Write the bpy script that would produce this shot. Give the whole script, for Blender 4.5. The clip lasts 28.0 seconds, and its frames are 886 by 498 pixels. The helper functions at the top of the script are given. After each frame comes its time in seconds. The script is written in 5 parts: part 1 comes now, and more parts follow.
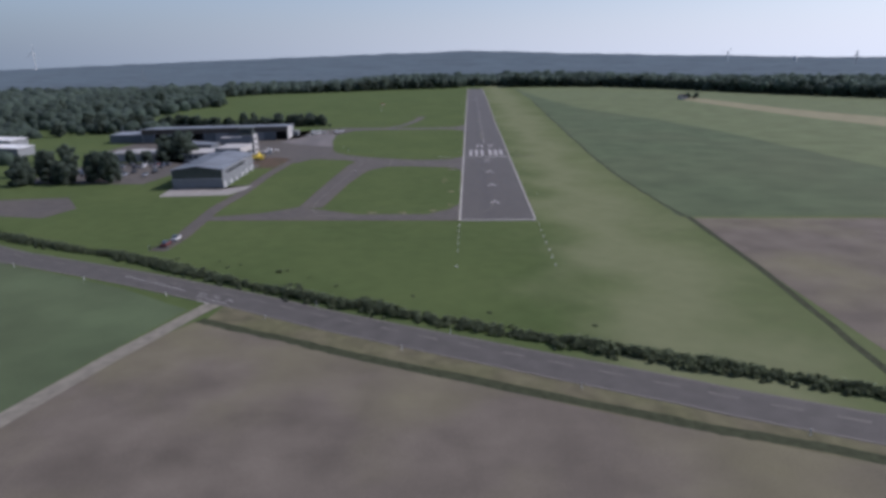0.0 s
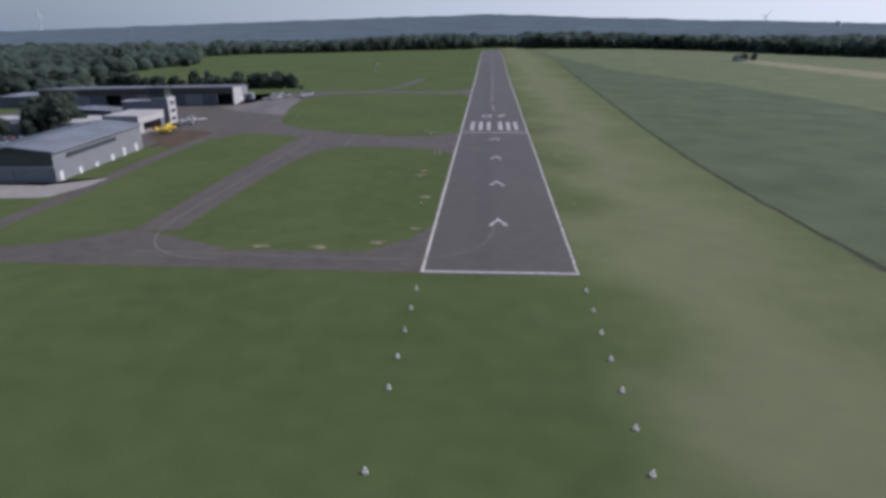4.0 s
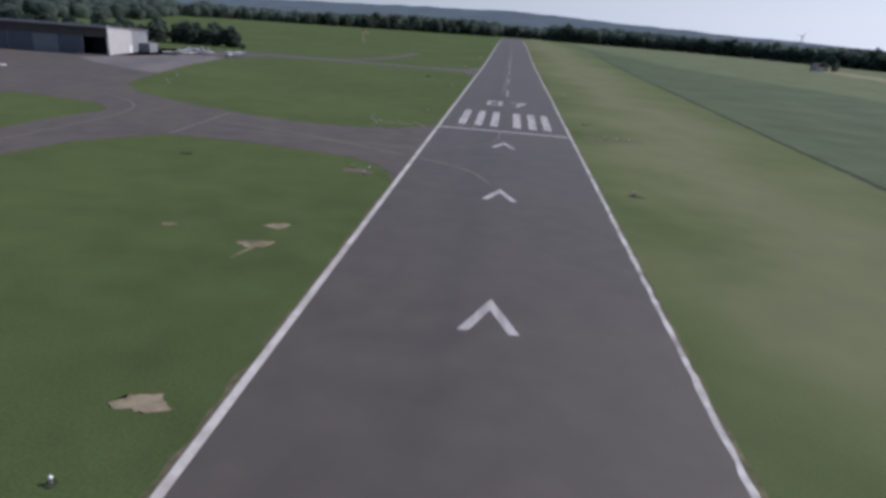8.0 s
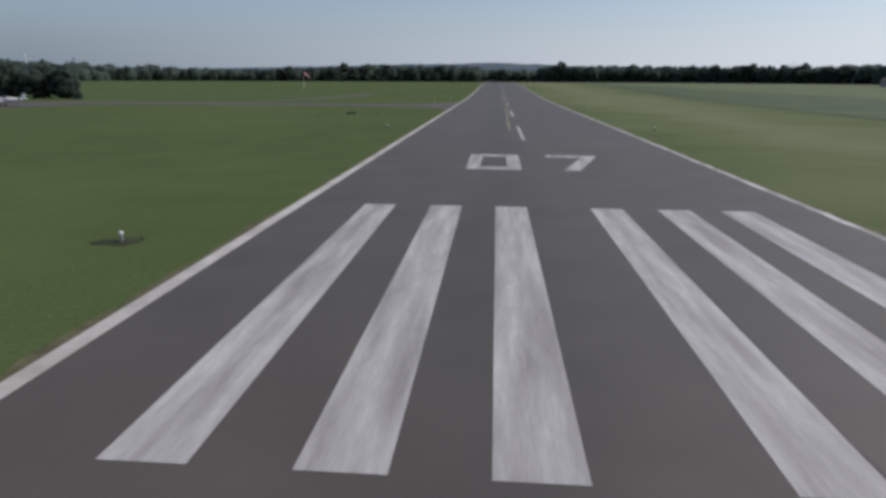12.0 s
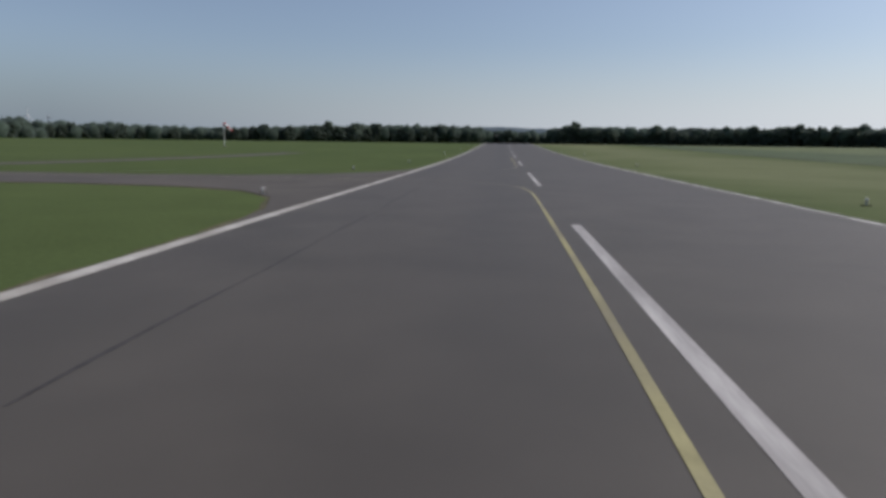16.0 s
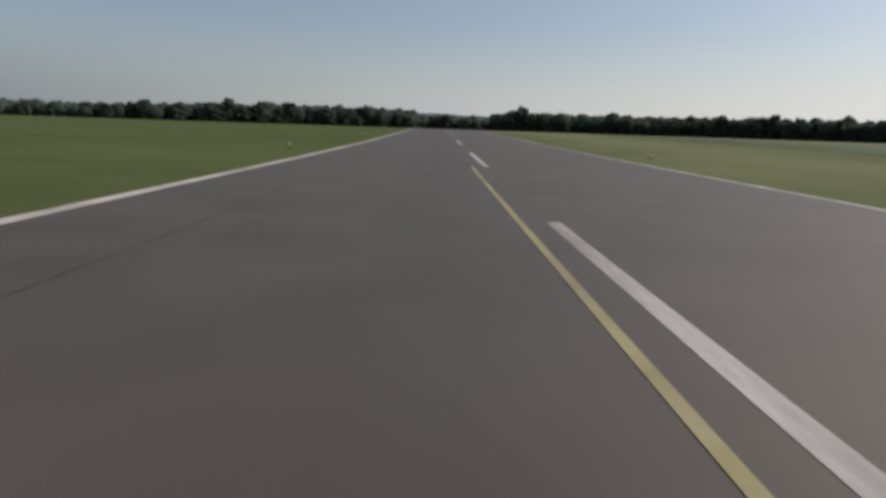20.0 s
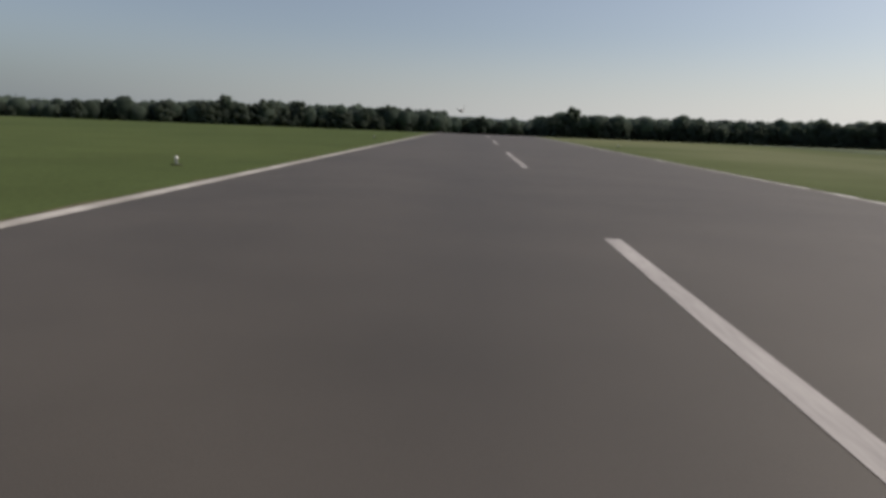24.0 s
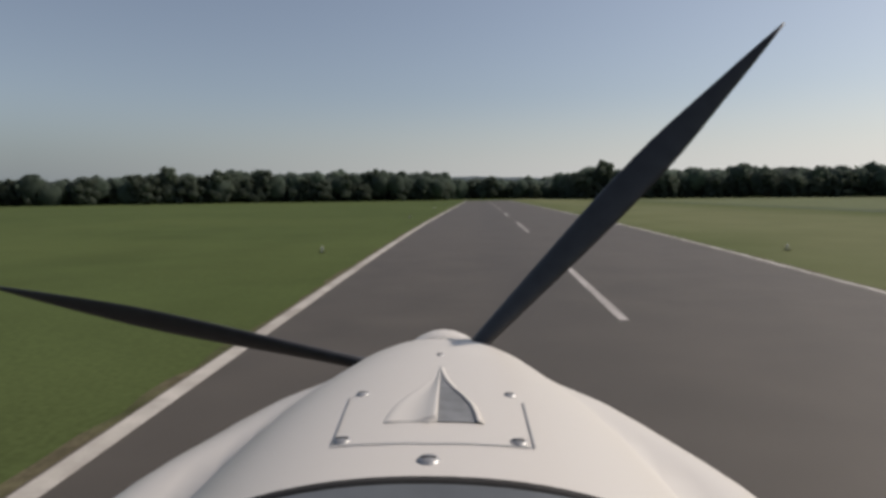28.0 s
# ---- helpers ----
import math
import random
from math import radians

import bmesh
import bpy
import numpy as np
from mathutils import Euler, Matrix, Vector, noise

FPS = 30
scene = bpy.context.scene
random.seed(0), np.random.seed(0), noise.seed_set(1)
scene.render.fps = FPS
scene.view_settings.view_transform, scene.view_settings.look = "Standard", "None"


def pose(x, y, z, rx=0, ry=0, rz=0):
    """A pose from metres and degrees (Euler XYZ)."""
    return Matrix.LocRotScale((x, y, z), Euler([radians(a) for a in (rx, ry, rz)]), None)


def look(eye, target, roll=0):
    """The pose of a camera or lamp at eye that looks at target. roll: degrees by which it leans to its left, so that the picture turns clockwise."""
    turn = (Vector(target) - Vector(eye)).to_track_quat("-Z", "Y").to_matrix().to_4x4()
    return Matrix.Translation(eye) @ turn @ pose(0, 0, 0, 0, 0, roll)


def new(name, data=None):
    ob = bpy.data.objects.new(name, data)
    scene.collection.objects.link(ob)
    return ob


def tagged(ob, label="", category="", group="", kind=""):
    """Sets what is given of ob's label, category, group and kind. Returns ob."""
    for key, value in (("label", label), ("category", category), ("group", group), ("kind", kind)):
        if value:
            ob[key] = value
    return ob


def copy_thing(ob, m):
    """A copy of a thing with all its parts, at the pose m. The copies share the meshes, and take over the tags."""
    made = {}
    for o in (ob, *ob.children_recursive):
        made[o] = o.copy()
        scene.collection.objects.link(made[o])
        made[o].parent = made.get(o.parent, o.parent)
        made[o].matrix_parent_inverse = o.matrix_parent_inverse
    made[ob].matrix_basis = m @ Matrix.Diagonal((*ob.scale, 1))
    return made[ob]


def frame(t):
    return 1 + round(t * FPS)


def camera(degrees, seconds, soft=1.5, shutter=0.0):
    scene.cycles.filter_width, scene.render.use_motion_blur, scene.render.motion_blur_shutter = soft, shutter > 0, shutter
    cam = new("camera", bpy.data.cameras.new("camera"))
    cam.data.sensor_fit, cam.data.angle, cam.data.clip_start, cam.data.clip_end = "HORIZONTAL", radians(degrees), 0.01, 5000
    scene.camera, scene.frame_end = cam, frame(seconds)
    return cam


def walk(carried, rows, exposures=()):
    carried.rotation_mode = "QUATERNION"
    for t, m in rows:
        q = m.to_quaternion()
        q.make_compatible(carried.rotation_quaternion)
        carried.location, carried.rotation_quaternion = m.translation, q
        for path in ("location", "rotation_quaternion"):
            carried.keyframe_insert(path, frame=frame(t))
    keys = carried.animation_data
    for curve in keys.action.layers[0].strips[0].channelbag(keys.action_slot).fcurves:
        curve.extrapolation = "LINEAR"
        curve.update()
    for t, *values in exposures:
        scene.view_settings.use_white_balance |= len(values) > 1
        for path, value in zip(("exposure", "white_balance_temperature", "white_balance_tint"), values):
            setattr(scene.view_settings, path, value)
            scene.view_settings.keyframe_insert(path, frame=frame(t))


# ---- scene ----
# ================= camera and its way =================
cam = camera(70.0, 28.0, soft=3.6)

# seconds, x, y, z, yaw, pitch, roll
PATH = [
    (0, -8.47, -318.57, 46.84, 2.28, -16.62, 0.86),
    (0.5, -7.97, -305.29, 45.29, 3.25, -16.88, 0.86),
    (1, -7.47, -292.00, 43.75, 3.69, -16.86, 0.86),
    (1.5, -6.92, -280.04, 42.51, 3.73, -17.18, 2.61),
    (2, -6.39, -268.04, 41.29, 3.57, -17.70, 4.38),
    (2.5, -5.14, -255.98, 39.74, 4.00, -17.95, 2.68),
    (3, -3.86, -243.91, 38.20, 3.73, -18.66, 0.69),
    (5.5, -0.68, -179.10, 27.84, 4.33, -19.65, 0.32),
    (6, -0.88, -165.54, 25.52, 4.80, -19.91, -0.04),
    (6.5, -0.51, -151.81, 23.51, 5.14, -20.60, -0.56),
    (7, -0.12, -137.96, 21.52, 4.37, -20.87, -1.32),
    (7.5, -0.19, -124.41, 19.41, 3.86, -20.31, -2.91),
    (8, -0.21, -110.76, 17.29, 6.02, -19.80, -4.09),
    (8.5, -0.58, -97.71, 15.74, 8.67, -20.42, -2.93),
    (9, -0.87, -84.55, 14.23, 10.09, -19.67, -1.24),
    (9.5, -1.36, -70.67, 12.39, 7.24, -18.37, -0.28),
    (10, -1.89, -56.52, 10.55, 2.55, -17.43, 0.56),
    (10.7, -2.68, -37.52, 8.30, 0.89, -16.70, 1.38),
    (11, -2.84, -29.07, 7.43, 1.48, -15.46, 1.87),
    (11.5, -2.93, -15.98, 6.38, 3.73, -15.61, 0.84),
    (12, -2.68, -2.65, 5.54, 4.70, -14.99, -0.28),
    (12.5, -2.84, 10.55, 4.52, 4.70, -12.18, -0.17),
    (14.5, -2.82, 59.22, 3.08, 4.82, -10.27, -2.85),
    (15, -3.14, 71.95, 2.94, 6.30, -9.88, -0.73),
    (15.5, -3.13, 83.59, 2.89, 6.54, -9.01, -0.45),
    (16, -2.68, 95.10, 2.84, 5.27, -9.46, -0.67),
    (16.5, -2.53, 107.47, 2.73, 2.27, -8.79, -0.85),
    (17, -2.29, 119.67, 2.59, 0.92, -8.25, -1.06),
    (17.5, -2.15, 130.64, 2.34, 2.75, -7.98, -1.31),
    (18, -2.10, 141.68, 2.19, 4.98, -6.91, -1.53),
    (18.5, -2.25, 152.36, 2.13, 4.98, -9.44, -1.50),
    (19, -2.46, 163.29, 2.27, 3.02, -10.50, -1.55),
    (19.5, -2.62, 173.69, 2.12, 0.63, -10.66, -1.64),
    (20, -2.80, 184.26, 2.23, -0.39, -10.52, -1.84),
    (20.5, -2.83, 194.72, 2.28, 0.25, -12.44, -1.65),
    (21, -2.89, 205.23, 2.42, 0.55, -10.89, -1.65),
    (23.5, -2.63, 255.10, 2.82, 2.76, -10.33, -1.92),
    (24, -2.89, 267.87, 2.97, 2.68, -10.31, -2.22),
    (24.5, -2.69, 277.26, 2.85, 3.41, -9.53, -2.24),
    (25, -3.12, 287.04, 3.23, 3.64, -9.59, -2.27),
    (25.5, -3.42, 298.01, 3.26, 3.43, -9.04, -2.09),
    (26, -3.88, 309.42, 3.51, 3.77, -9.36, -1.56),
    (26.5, -4.17, 322.28, 3.88, 2.96, -7.56, 0.35),
    (27, -4.61, 335.19, 4.44, 3.60, -6.33, 1.76),
    (27.5, -4.75, 349.12, 5.63, 3.64, -5.32, 1.11),
    (28, -4.77, 362.62, 6.86, 3.23, -4.95, 0.58),
]
walk(cam, [(t, pose(x, y, z, 90 + p, r, w)) for t, x, y, z, w, p, r in PATH], [(0, 0.36, 5830, 20), (9, 0.34, 5880, 19), (13, 0.14, 6200, 13), (16, 0.14, 6280, 13.5), (18.5, 0.13, 6780, 14), (28, 0.12, 7080, 14)])

# ================= world, sun, exposure =================
SUN_AZ, SUN_EL = radians(71), radians(41)      # azimuth from +y towards +x
world = bpy.data.worlds.new("sky")
world.use_nodes = True
scene.world = world
wn = world.node_tree
sky = wn.nodes.new("ShaderNodeTexSky")
sky.sky_type = "NISHITA"
sky.sun_disc = False
sky.sun_elevation = SUN_EL
sky.sun_rotation = SUN_AZ
sky.air_density, sky.dust_density, sky.ozone_density = 1.0, 1.6, 3.0
bg = wn.nodes["Background"]
bg.inputs["Strength"].default_value = 0.088
hsv = wn.nodes.new("ShaderNodeHueSaturation")
hsv.inputs["Saturation"].default_value = 0.78
tint = wn.nodes.new("ShaderNodeMix")
tint.data_type, tint.blend_type = "RGBA", "MULTIPLY"
tint.inputs[0].default_value = 1.0
tint.inputs[7].default_value = (0.94, 1.0, 1.02, 1)
wn.links.new(sky.outputs[0], tint.inputs[6])
wn.links.new(tint.outputs[2], hsv.inputs["Color"])
# bright summer haze low over the land, palest towards the sun
wco = wn.nodes.new("ShaderNodeTexCoord")
wsep = wn.nodes.new("ShaderNodeSeparateXYZ")
wn.links.new(wco.outputs["Generated"], wsep.inputs[0])
low = wn.nodes.new("ShaderNodeMapRange")
low.interpolation_type = "SMOOTHSTEP"
for k, v in ((1, 0.16), (2, -0.01), (3, 0.0), (4, 0.85)):
    low.inputs[k].default_value = v
wn.links.new(wsep.outputs["Z"], low.inputs[0])
dot = wn.nodes.new("ShaderNodeVectorMath")
dot.operation = "DOT_PRODUCT"
dot.inputs[1].default_value = (math.sin(SUN_AZ), math.cos(SUN_AZ), 0)
wn.links.new(wco.outputs["Generated"], dot.inputs[0])
side = wn.nodes.new("ShaderNodeMapRange")
for k, v in ((1, -0.3), (2, 0.95)):
    side.inputs[k].default_value = v
wn.links.new(dot.outputs["Value"], side.inputs[0])
haze = wn.nodes.new("ShaderNodeMix")
haze.data_type = "RGBA"
haze.inputs[6].default_value, haze.inputs[7].default_value = (2.35, 2.88, 3.35, 1), (8.2, 8.7, 9.1, 1)
wn.links.new(side.outputs[0], haze.inputs[0])
air = wn.nodes.new("ShaderNodeMix")
air.data_type = "RGBA"
wn.links.new(low.outputs[0], air.inputs[0])
wn.links.new(hsv.outputs[0], air.inputs[6])
wn.links.new(haze.outputs[2], air.inputs[7])
wn.links.new(air.outputs[2], bg.inputs["Color"])
sun = new("sun", bpy.data.lights.new("sun", "SUN"))
sun.data.energy, sun.data.angle, sun.data.color = 3.5, radians(0.6), (1.0, 0.93, 0.85)
sdir = Vector((math.sin(SUN_AZ) * math.cos(SUN_EL), math.cos(SUN_AZ) * math.cos(SUN_EL), math.sin(SUN_EL)))
sun.matrix_world = look(sdir * 100, (0, 0, 0))


# ================= materials =================
def node_mat(name, base, rough=0.9, var=0.25, scale=8.0, fine=120.0, bump=0.2, tint=None, big=0.02, metal=0.0, spec=0.3, per_object=0.0, stretch=None, grain=0.35):
    """Base colour broken up at three sizes of noise, with a fine relief."""
    m = bpy.data.materials.new(name)
    m.use_nodes = True
    nt = m.node_tree
    b = nt.nodes["Principled BSDF"]
    b.inputs["Roughness"].default_value = rough
    b.inputs["Metallic"].default_value = metal
    b.inputs["Specular IOR Level"].default_value = spec
    co = nt.nodes.new("ShaderNodeTexCoord")
    vec = co.outputs["Object"]
    if stretch:
        mp = nt.nodes.new("ShaderNodeMapping")
        mp.inputs["Scale"].default_value = stretch
        nt.links.new(vec, mp.inputs["Vector"])
        vec = mp.outputs[0]

    def nz(sc, det):
        n = nt.nodes.new("ShaderNodeTexNoise")
        n.inputs["Scale"].default_value = sc
        n.inputs["Detail"].default_value = det
        nt.links.new(vec, n.inputs["Vector"])
        return n.outputs["Fac"]

    def mix(fac, a, c, mode="MIX"):
        x = nt.nodes.new("ShaderNodeMix")
        x.data_type, x.blend_type = "RGBA", mode
        for sock, v in ((x.inputs[0], fac), (x.inputs[6], a), (x.inputs[7], c)):
            if isinstance(v, (int, float)):
                sock.default_value = v
            elif isinstance(v, tuple):
                sock.default_value = (*v, 1)
            else:
                nt.links.new(v, sock)
        return x.outputs[2]

    def ramp(fac, lo, hi):
        r = nt.nodes.new("ShaderNodeMapRange")
        r.inputs[1].default_value, r.inputs[2].default_value = lo, hi
        nt.links.new(fac, r.inputs[0])
        return r.outputs[0]

    lo = tuple(c * (1 - var) for c in base)
    hi = tuple(min(1, c * (1 + var)) for c in base)
    col = mix(ramp(nz(scale, 6), 0.3, 0.7), lo, hi)
    if tint:
        col = mix(ramp(nz(big, 4), 0.42, 0.66), col, mix(ramp(nz(scale, 5), 0.3, 0.7), tuple(c * (1 - var) for c in tint), tint))
    f = nz(fine, 3)
    col = mix(ramp(f, 0.25, 0.75), mix(grain, col, (0, 0, 0)), col)
    if per_object:
        oi = nt.nodes.new("ShaderNodeObjectInfo")
        col = mix(ramp(oi.outputs["Random"], 0.0, 1.0), mix(per_object, col, (0, 0, 0)), col)
    nt.links.new(col, b.inputs["Base Color"])
    if bump:
        bp = nt.nodes.new("ShaderNodeBump")
        bp.inputs["Strength"].default_value = bump
        bp.inputs["Distance"].default_value = 0.02
        nt.links.new(f, bp.inputs["Height"])
        nt.links.new(bp.outputs[0], b.inputs["Normal"])
    return m


M_GRASS = node_mat("grass", (0.0605, 0.0865, 0.0325), 0.95, 0.13, 0.22, 6.0, 0.5, tint=(0.0785, 0.107, 0.0405), big=0.03, spec=0.03)


def dry_side(m):
    """The grass east of the runway is drier and paler, with a ragged border."""
    nt = m.node_tree
    b = nt.nodes["Principled BSDF"]
    src = b.inputs["Base Color"].links[0].from_socket
    co = nt.nodes.new("ShaderNodeTexCoord")
    sep = nt.nodes.new("ShaderNodeSeparateXYZ")
    nt.links.new(co.outputs["Object"], sep.inputs[0])
    nz = nt.nodes.new("ShaderNodeTexNoise")
    nz.inputs["Scale"].default_value, nz.inputs["Detail"].default_value = 0.035, 6
    nt.links.new(co.outputs["Object"], nz.inputs["Vector"])
    ad = nt.nodes.new("ShaderNodeMath")
    ad.operation = "MULTIPLY_ADD"
    ad.inputs[1].default_value = 55.0
    nt.links.new(nz.outputs["Fac"], ad.inputs[0])
    nt.links.new(sep.outputs["X"], ad.inputs[2])
    mr = nt.nodes.new("ShaderNodeMapRange")
    mr.interpolation_type = "SMOOTHSTEP"
    mr.inputs[1].default_value, mr.inputs[2].default_value, mr.inputs[4].default_value = 26.0, 62.0, 0.85
    nt.links.new(ad.outputs[0], mr.inputs[0])
    # greener again towards the field
    back = nt.nodes.new("ShaderNodeMapRange")
    back.interpolation_type = "SMOOTHSTEP"
    for k, v in ((1, 52.0), (2, 92.0), (3, 1.0), (4, 0.25)):
        back.inputs[k].default_value = v
    nt.links.new(ad.outputs[0], back.inputs[0])
    both = nt.nodes.new("ShaderNodeMath")
    both.operation = "MULTIPLY"
    nt.links.new(mr.outputs[0], both.inputs[0])
    nt.links.new(back.outputs[0], both.inputs[1])
    n2 = nt.nodes.new("ShaderNodeTexNoise")
    n2.inputs["Scale"].default_value, n2.inputs["Detail"].default_value = 0.25, 7
    nt.links.new(co.outputs["Object"], n2.inputs["Vector"])
    dry = nt.nodes.new("ShaderNodeMix")
    dry.data_type = "RGBA"
    dry.inputs[6].default_value, dry.inputs[7].default_value = (0.112, 0.125, 0.070, 1), (0.158, 0.160, 0.094, 1)
    nt.links.new(n2.outputs["Fac"], dry.inputs[0])
    x = nt.nodes.new("ShaderNodeMix")
    x.data_type = "RGBA"
    nt.links.new(both.outputs[0], x.inputs[0])
    nt.links.new(src, x.inputs[6])
    nt.links.new(dry.outputs[2], x.inputs[7])
    nt.links.new(x.outputs[2], b.inputs["Base Color"])


dry_side(M_GRASS)


def grazing_sheen(m, weight, tint):
    """Upright blades catch the light when seen along the ground."""
    b = m.node_tree.nodes["Principled BSDF"]
    b.inputs["Sheen Weight"].default_value = weight
    b.inputs["Sheen Roughness"].default_value = 0.5
    b.inputs["Sheen Tint"].default_value = (*tint, 1)


grazing_sheen(M_GRASS, 0.05, (0.8, 0.85, 0.3))
M_CROP = node_mat("crop_green", (0.080, 0.106, 0.056), 0.95, 0.2, 0.06, 4.0, 0.4, tint=(0.096, 0.118, 0.064), big=0.01, spec=0.1)
M_CROP2 = node_mat("crop_light", (0.118, 0.142, 0.070), 0.95, 0.15, 0.06, 4.0, 0.4, spec=0.1)
M_SOIL = node_mat("soil", (0.130, 0.112, 0.092), 0.95, 0.2, 0.10, 5.0, 0.5, tint=(0.17, 0.155, 0.10), big=0.03, spec=0.1)
M_VERGE = node_mat("dry_verge", (0.115, 0.112, 0.062), 0.95, 0.3, 0.3, 8.0, 0.5, tint=(0.15, 0.132, 0.09), big=0.06, spec=0.1)
M_STRAW = node_mat("stubble", (0.22, 0.205, 0.125), 0.95, 0.15, 0.08, 4.0, 0.4, spec=0.1)
M_ASPH = node_mat("asphalt_runway", (0.0695, 0.0608, 0.0510), 0.66, 0.15, 0.35, 70.0, 0.14, tint=(0.0815, 0.0712, 0.0600), big=0.05, spec=0.42, grain=0.22)
M_ASPH2 = node_mat("asphalt_taxiway", (0.084, 0.075, 0.066), 0.86, 0.2, 0.3, 25.0, 0.25, tint=(0.108, 0.094, 0.080), big=0.06, spec=0.3)


def lane_wear(m, x0, width, dark):
    """Rubber and oil have darkened the wheel lane."""
    nt = m.node_tree
    b = nt.nodes["Principled BSDF"]
    src = b.inputs["Base Color"].links[0].from_socket
    co = nt.nodes.new("ShaderNodeTexCoord")
    mp = nt.nodes.new("ShaderNodeMapping")
    mp.inputs["Scale"].default_value = (0.5, 0.03, 1)
    nt.links.new(co.outputs["Object"], mp.inputs["Vector"])
    nz = nt.nodes.new("ShaderNodeTexNoise")
    nz.inputs["Scale"].default_value, nz.inputs["Detail"].default_value = 1.0, 6
    nt.links.new(mp.outputs[0], nz.inputs["Vector"])
    sep = nt.nodes.new("ShaderNodeSeparateXYZ")
    nt.links.new(co.outputs["Object"], sep.inputs[0])

    def step(op, a, v):
        n = nt.nodes.new("ShaderNodeMath")
        n.operation = op
        nt.links.new(a, n.inputs[0])
        if isinstance(v, float):
            n.inputs[1].default_value = v
        else:
            nt.links.new(v, n.inputs[1])
        return n.outputs[0]

    off = step("ABSOLUTE", step("SUBTRACT", sep.outputs["X"], x0), 0.0)
    mr = nt.nodes.new("ShaderNodeMapRange")
    mr.interpolation_type = "SMOOTHSTEP"
    for k, v in ((1, 0.0), (2, width), (3, 1.0), (4, 0.0)):
        mr.inputs[k].default_value = v
    nt.links.new(off, mr.inputs[0])
    fac = step("MULTIPLY", step("MULTIPLY", mr.outputs[0], nz.outputs["Fac"]), dark)
    x = nt.nodes.new("ShaderNodeMix")
    x.data_type = "RGBA"
    x.inputs[7].default_value = (0.03, 0.028, 0.027, 1)
    nt.links.new(fac, x.inputs[0])
    nt.links.new(src, x.inputs[6])
    nt.links.new(x.outputs[2], b.inputs["Base Color"])


lane_wear(M_ASPH, -2.6, 3.2, 0.42)
M_APRON = node_mat("worn_concrete", (0.16, 0.145, 0.138), 0.9, 0.2, 0.3, 20.0, 0.2, tint=(0.13, 0.12, 0.117), big=0.08)
M_ROAD = node_mat("asphalt_road", (0.080, 0.074, 0.068), 0.88, 0.15, 0.3, 25.0, 0.3, spec=0.3)
M_TRACK = node_mat("gravel_track", (0.195, 0.180, 0.148), 0.95, 0.2, 0.5, 12.0, 0.5, spec=0.1)
M_EARTH = node_mat("brown_earth", (0.105, 0.072, 0.052), 0.95, 0.3, 0.5, 9.0, 0.5, tint=(0.075, 0.070, 0.044), big=0.18, spec=0.1)
M_SAND = node_mat("sand", (0.25, 0.21, 0.145), 0.95, 0.3, 0.8, 12.0, 0.5, tint=(0.12, 0.125, 0.06), big=0.5, spec=0.1)
M_TURF = node_mat("dark_turf", (0.044, 0.050, 0.028), 0.95, 0.3, 0.8, 10.0, 0.5, spec=0.1)
M_CONC = node_mat("concrete", (0.27, 0.255, 0.235), 0.9, 0.12, 0.4, 20.0, 0.2, spec=0.2)
M_WHITE = node_mat("white_line_paint", (0.375, 0.360, 0.348), 0.75, 0.16, 4.0, 22.0, 0.1, tint=(0.27, 0.256, 0.246), big=1.6, stretch=(1, 0.10, 1), grain=0.2)
M_EDGE = node_mat("white_edge_paint", (0.44, 0.42, 0.385), 0.75, 0.16, 1.5, 14.0, 0.1, tint=(0.34, 0.32, 0.285), big=0.4, grain=0.14)
M_EDGE2 = node_mat("worn_edge_paint", (0.44, 0.43, 0.41), 0.8, 0.2, 1.5, 14.0, 0.1, tint=(0.22, 0.21, 0.19), big=0.35, grain=0.14)
M_YELLOW = node_mat("yellow_line_paint", (0.285, 0.262, 0.135), 0.75, 0.2, 1.2, 14.0, 0.1, tint=(0.22, 0.20, 0.13), big=0.3, grain=0.14)
M_LEAF = node_mat("leaves", (0.108, 0.136, 0.104), 0.9, 0.25, 0.35, 3.0, 0.0, spec=0.05, per_object=0.15, grain=0.2)
M_LEAF2 = node_mat("wood_leaves", (0.096, 0.128, 0.100), 0.95, 0.3, 0.02, 0.25, 0.0, spec=0.03, grain=0.2)
# Bluish grey puts the haze of distance into the leaf colour.
M_LEAF3 = node_mat("hazed_far_wood_leaves", (0.050, 0.068, 0.072), 0.95, 0.3, 0.006, 0.08, 0.0, spec=0.03)


def see_through(m, k, gain=1.7):
    """Leaves let part of the light pass, more than they throw back."""
    nt = m.node_tree
    b = nt.nodes["Principled BSDF"]
    tr = nt.nodes.new("ShaderNodeBsdfTranslucent")
    lit = nt.nodes.new("ShaderNodeMix")
    lit.data_type, lit.blend_type = "RGBA", "MULTIPLY"
    lit.inputs[0].default_value, lit.inputs[7].default_value = 1.0, (gain, gain, gain, 1)
    nt.links.new(b.inputs["Base Color"].links[0].from_socket, lit.inputs[6])
    nt.links.new(lit.outputs[2], tr.inputs["Color"])
    mx = nt.nodes.new("ShaderNodeMixShader")
    mx.inputs[0].default_value = k
    nt.links.new(b.outputs[0], mx.inputs[1])
    nt.links.new(tr.outputs[0], mx.inputs[2])
    nt.links.new(mx.outputs[0], nt.nodes["Material Output"].inputs["Surface"])


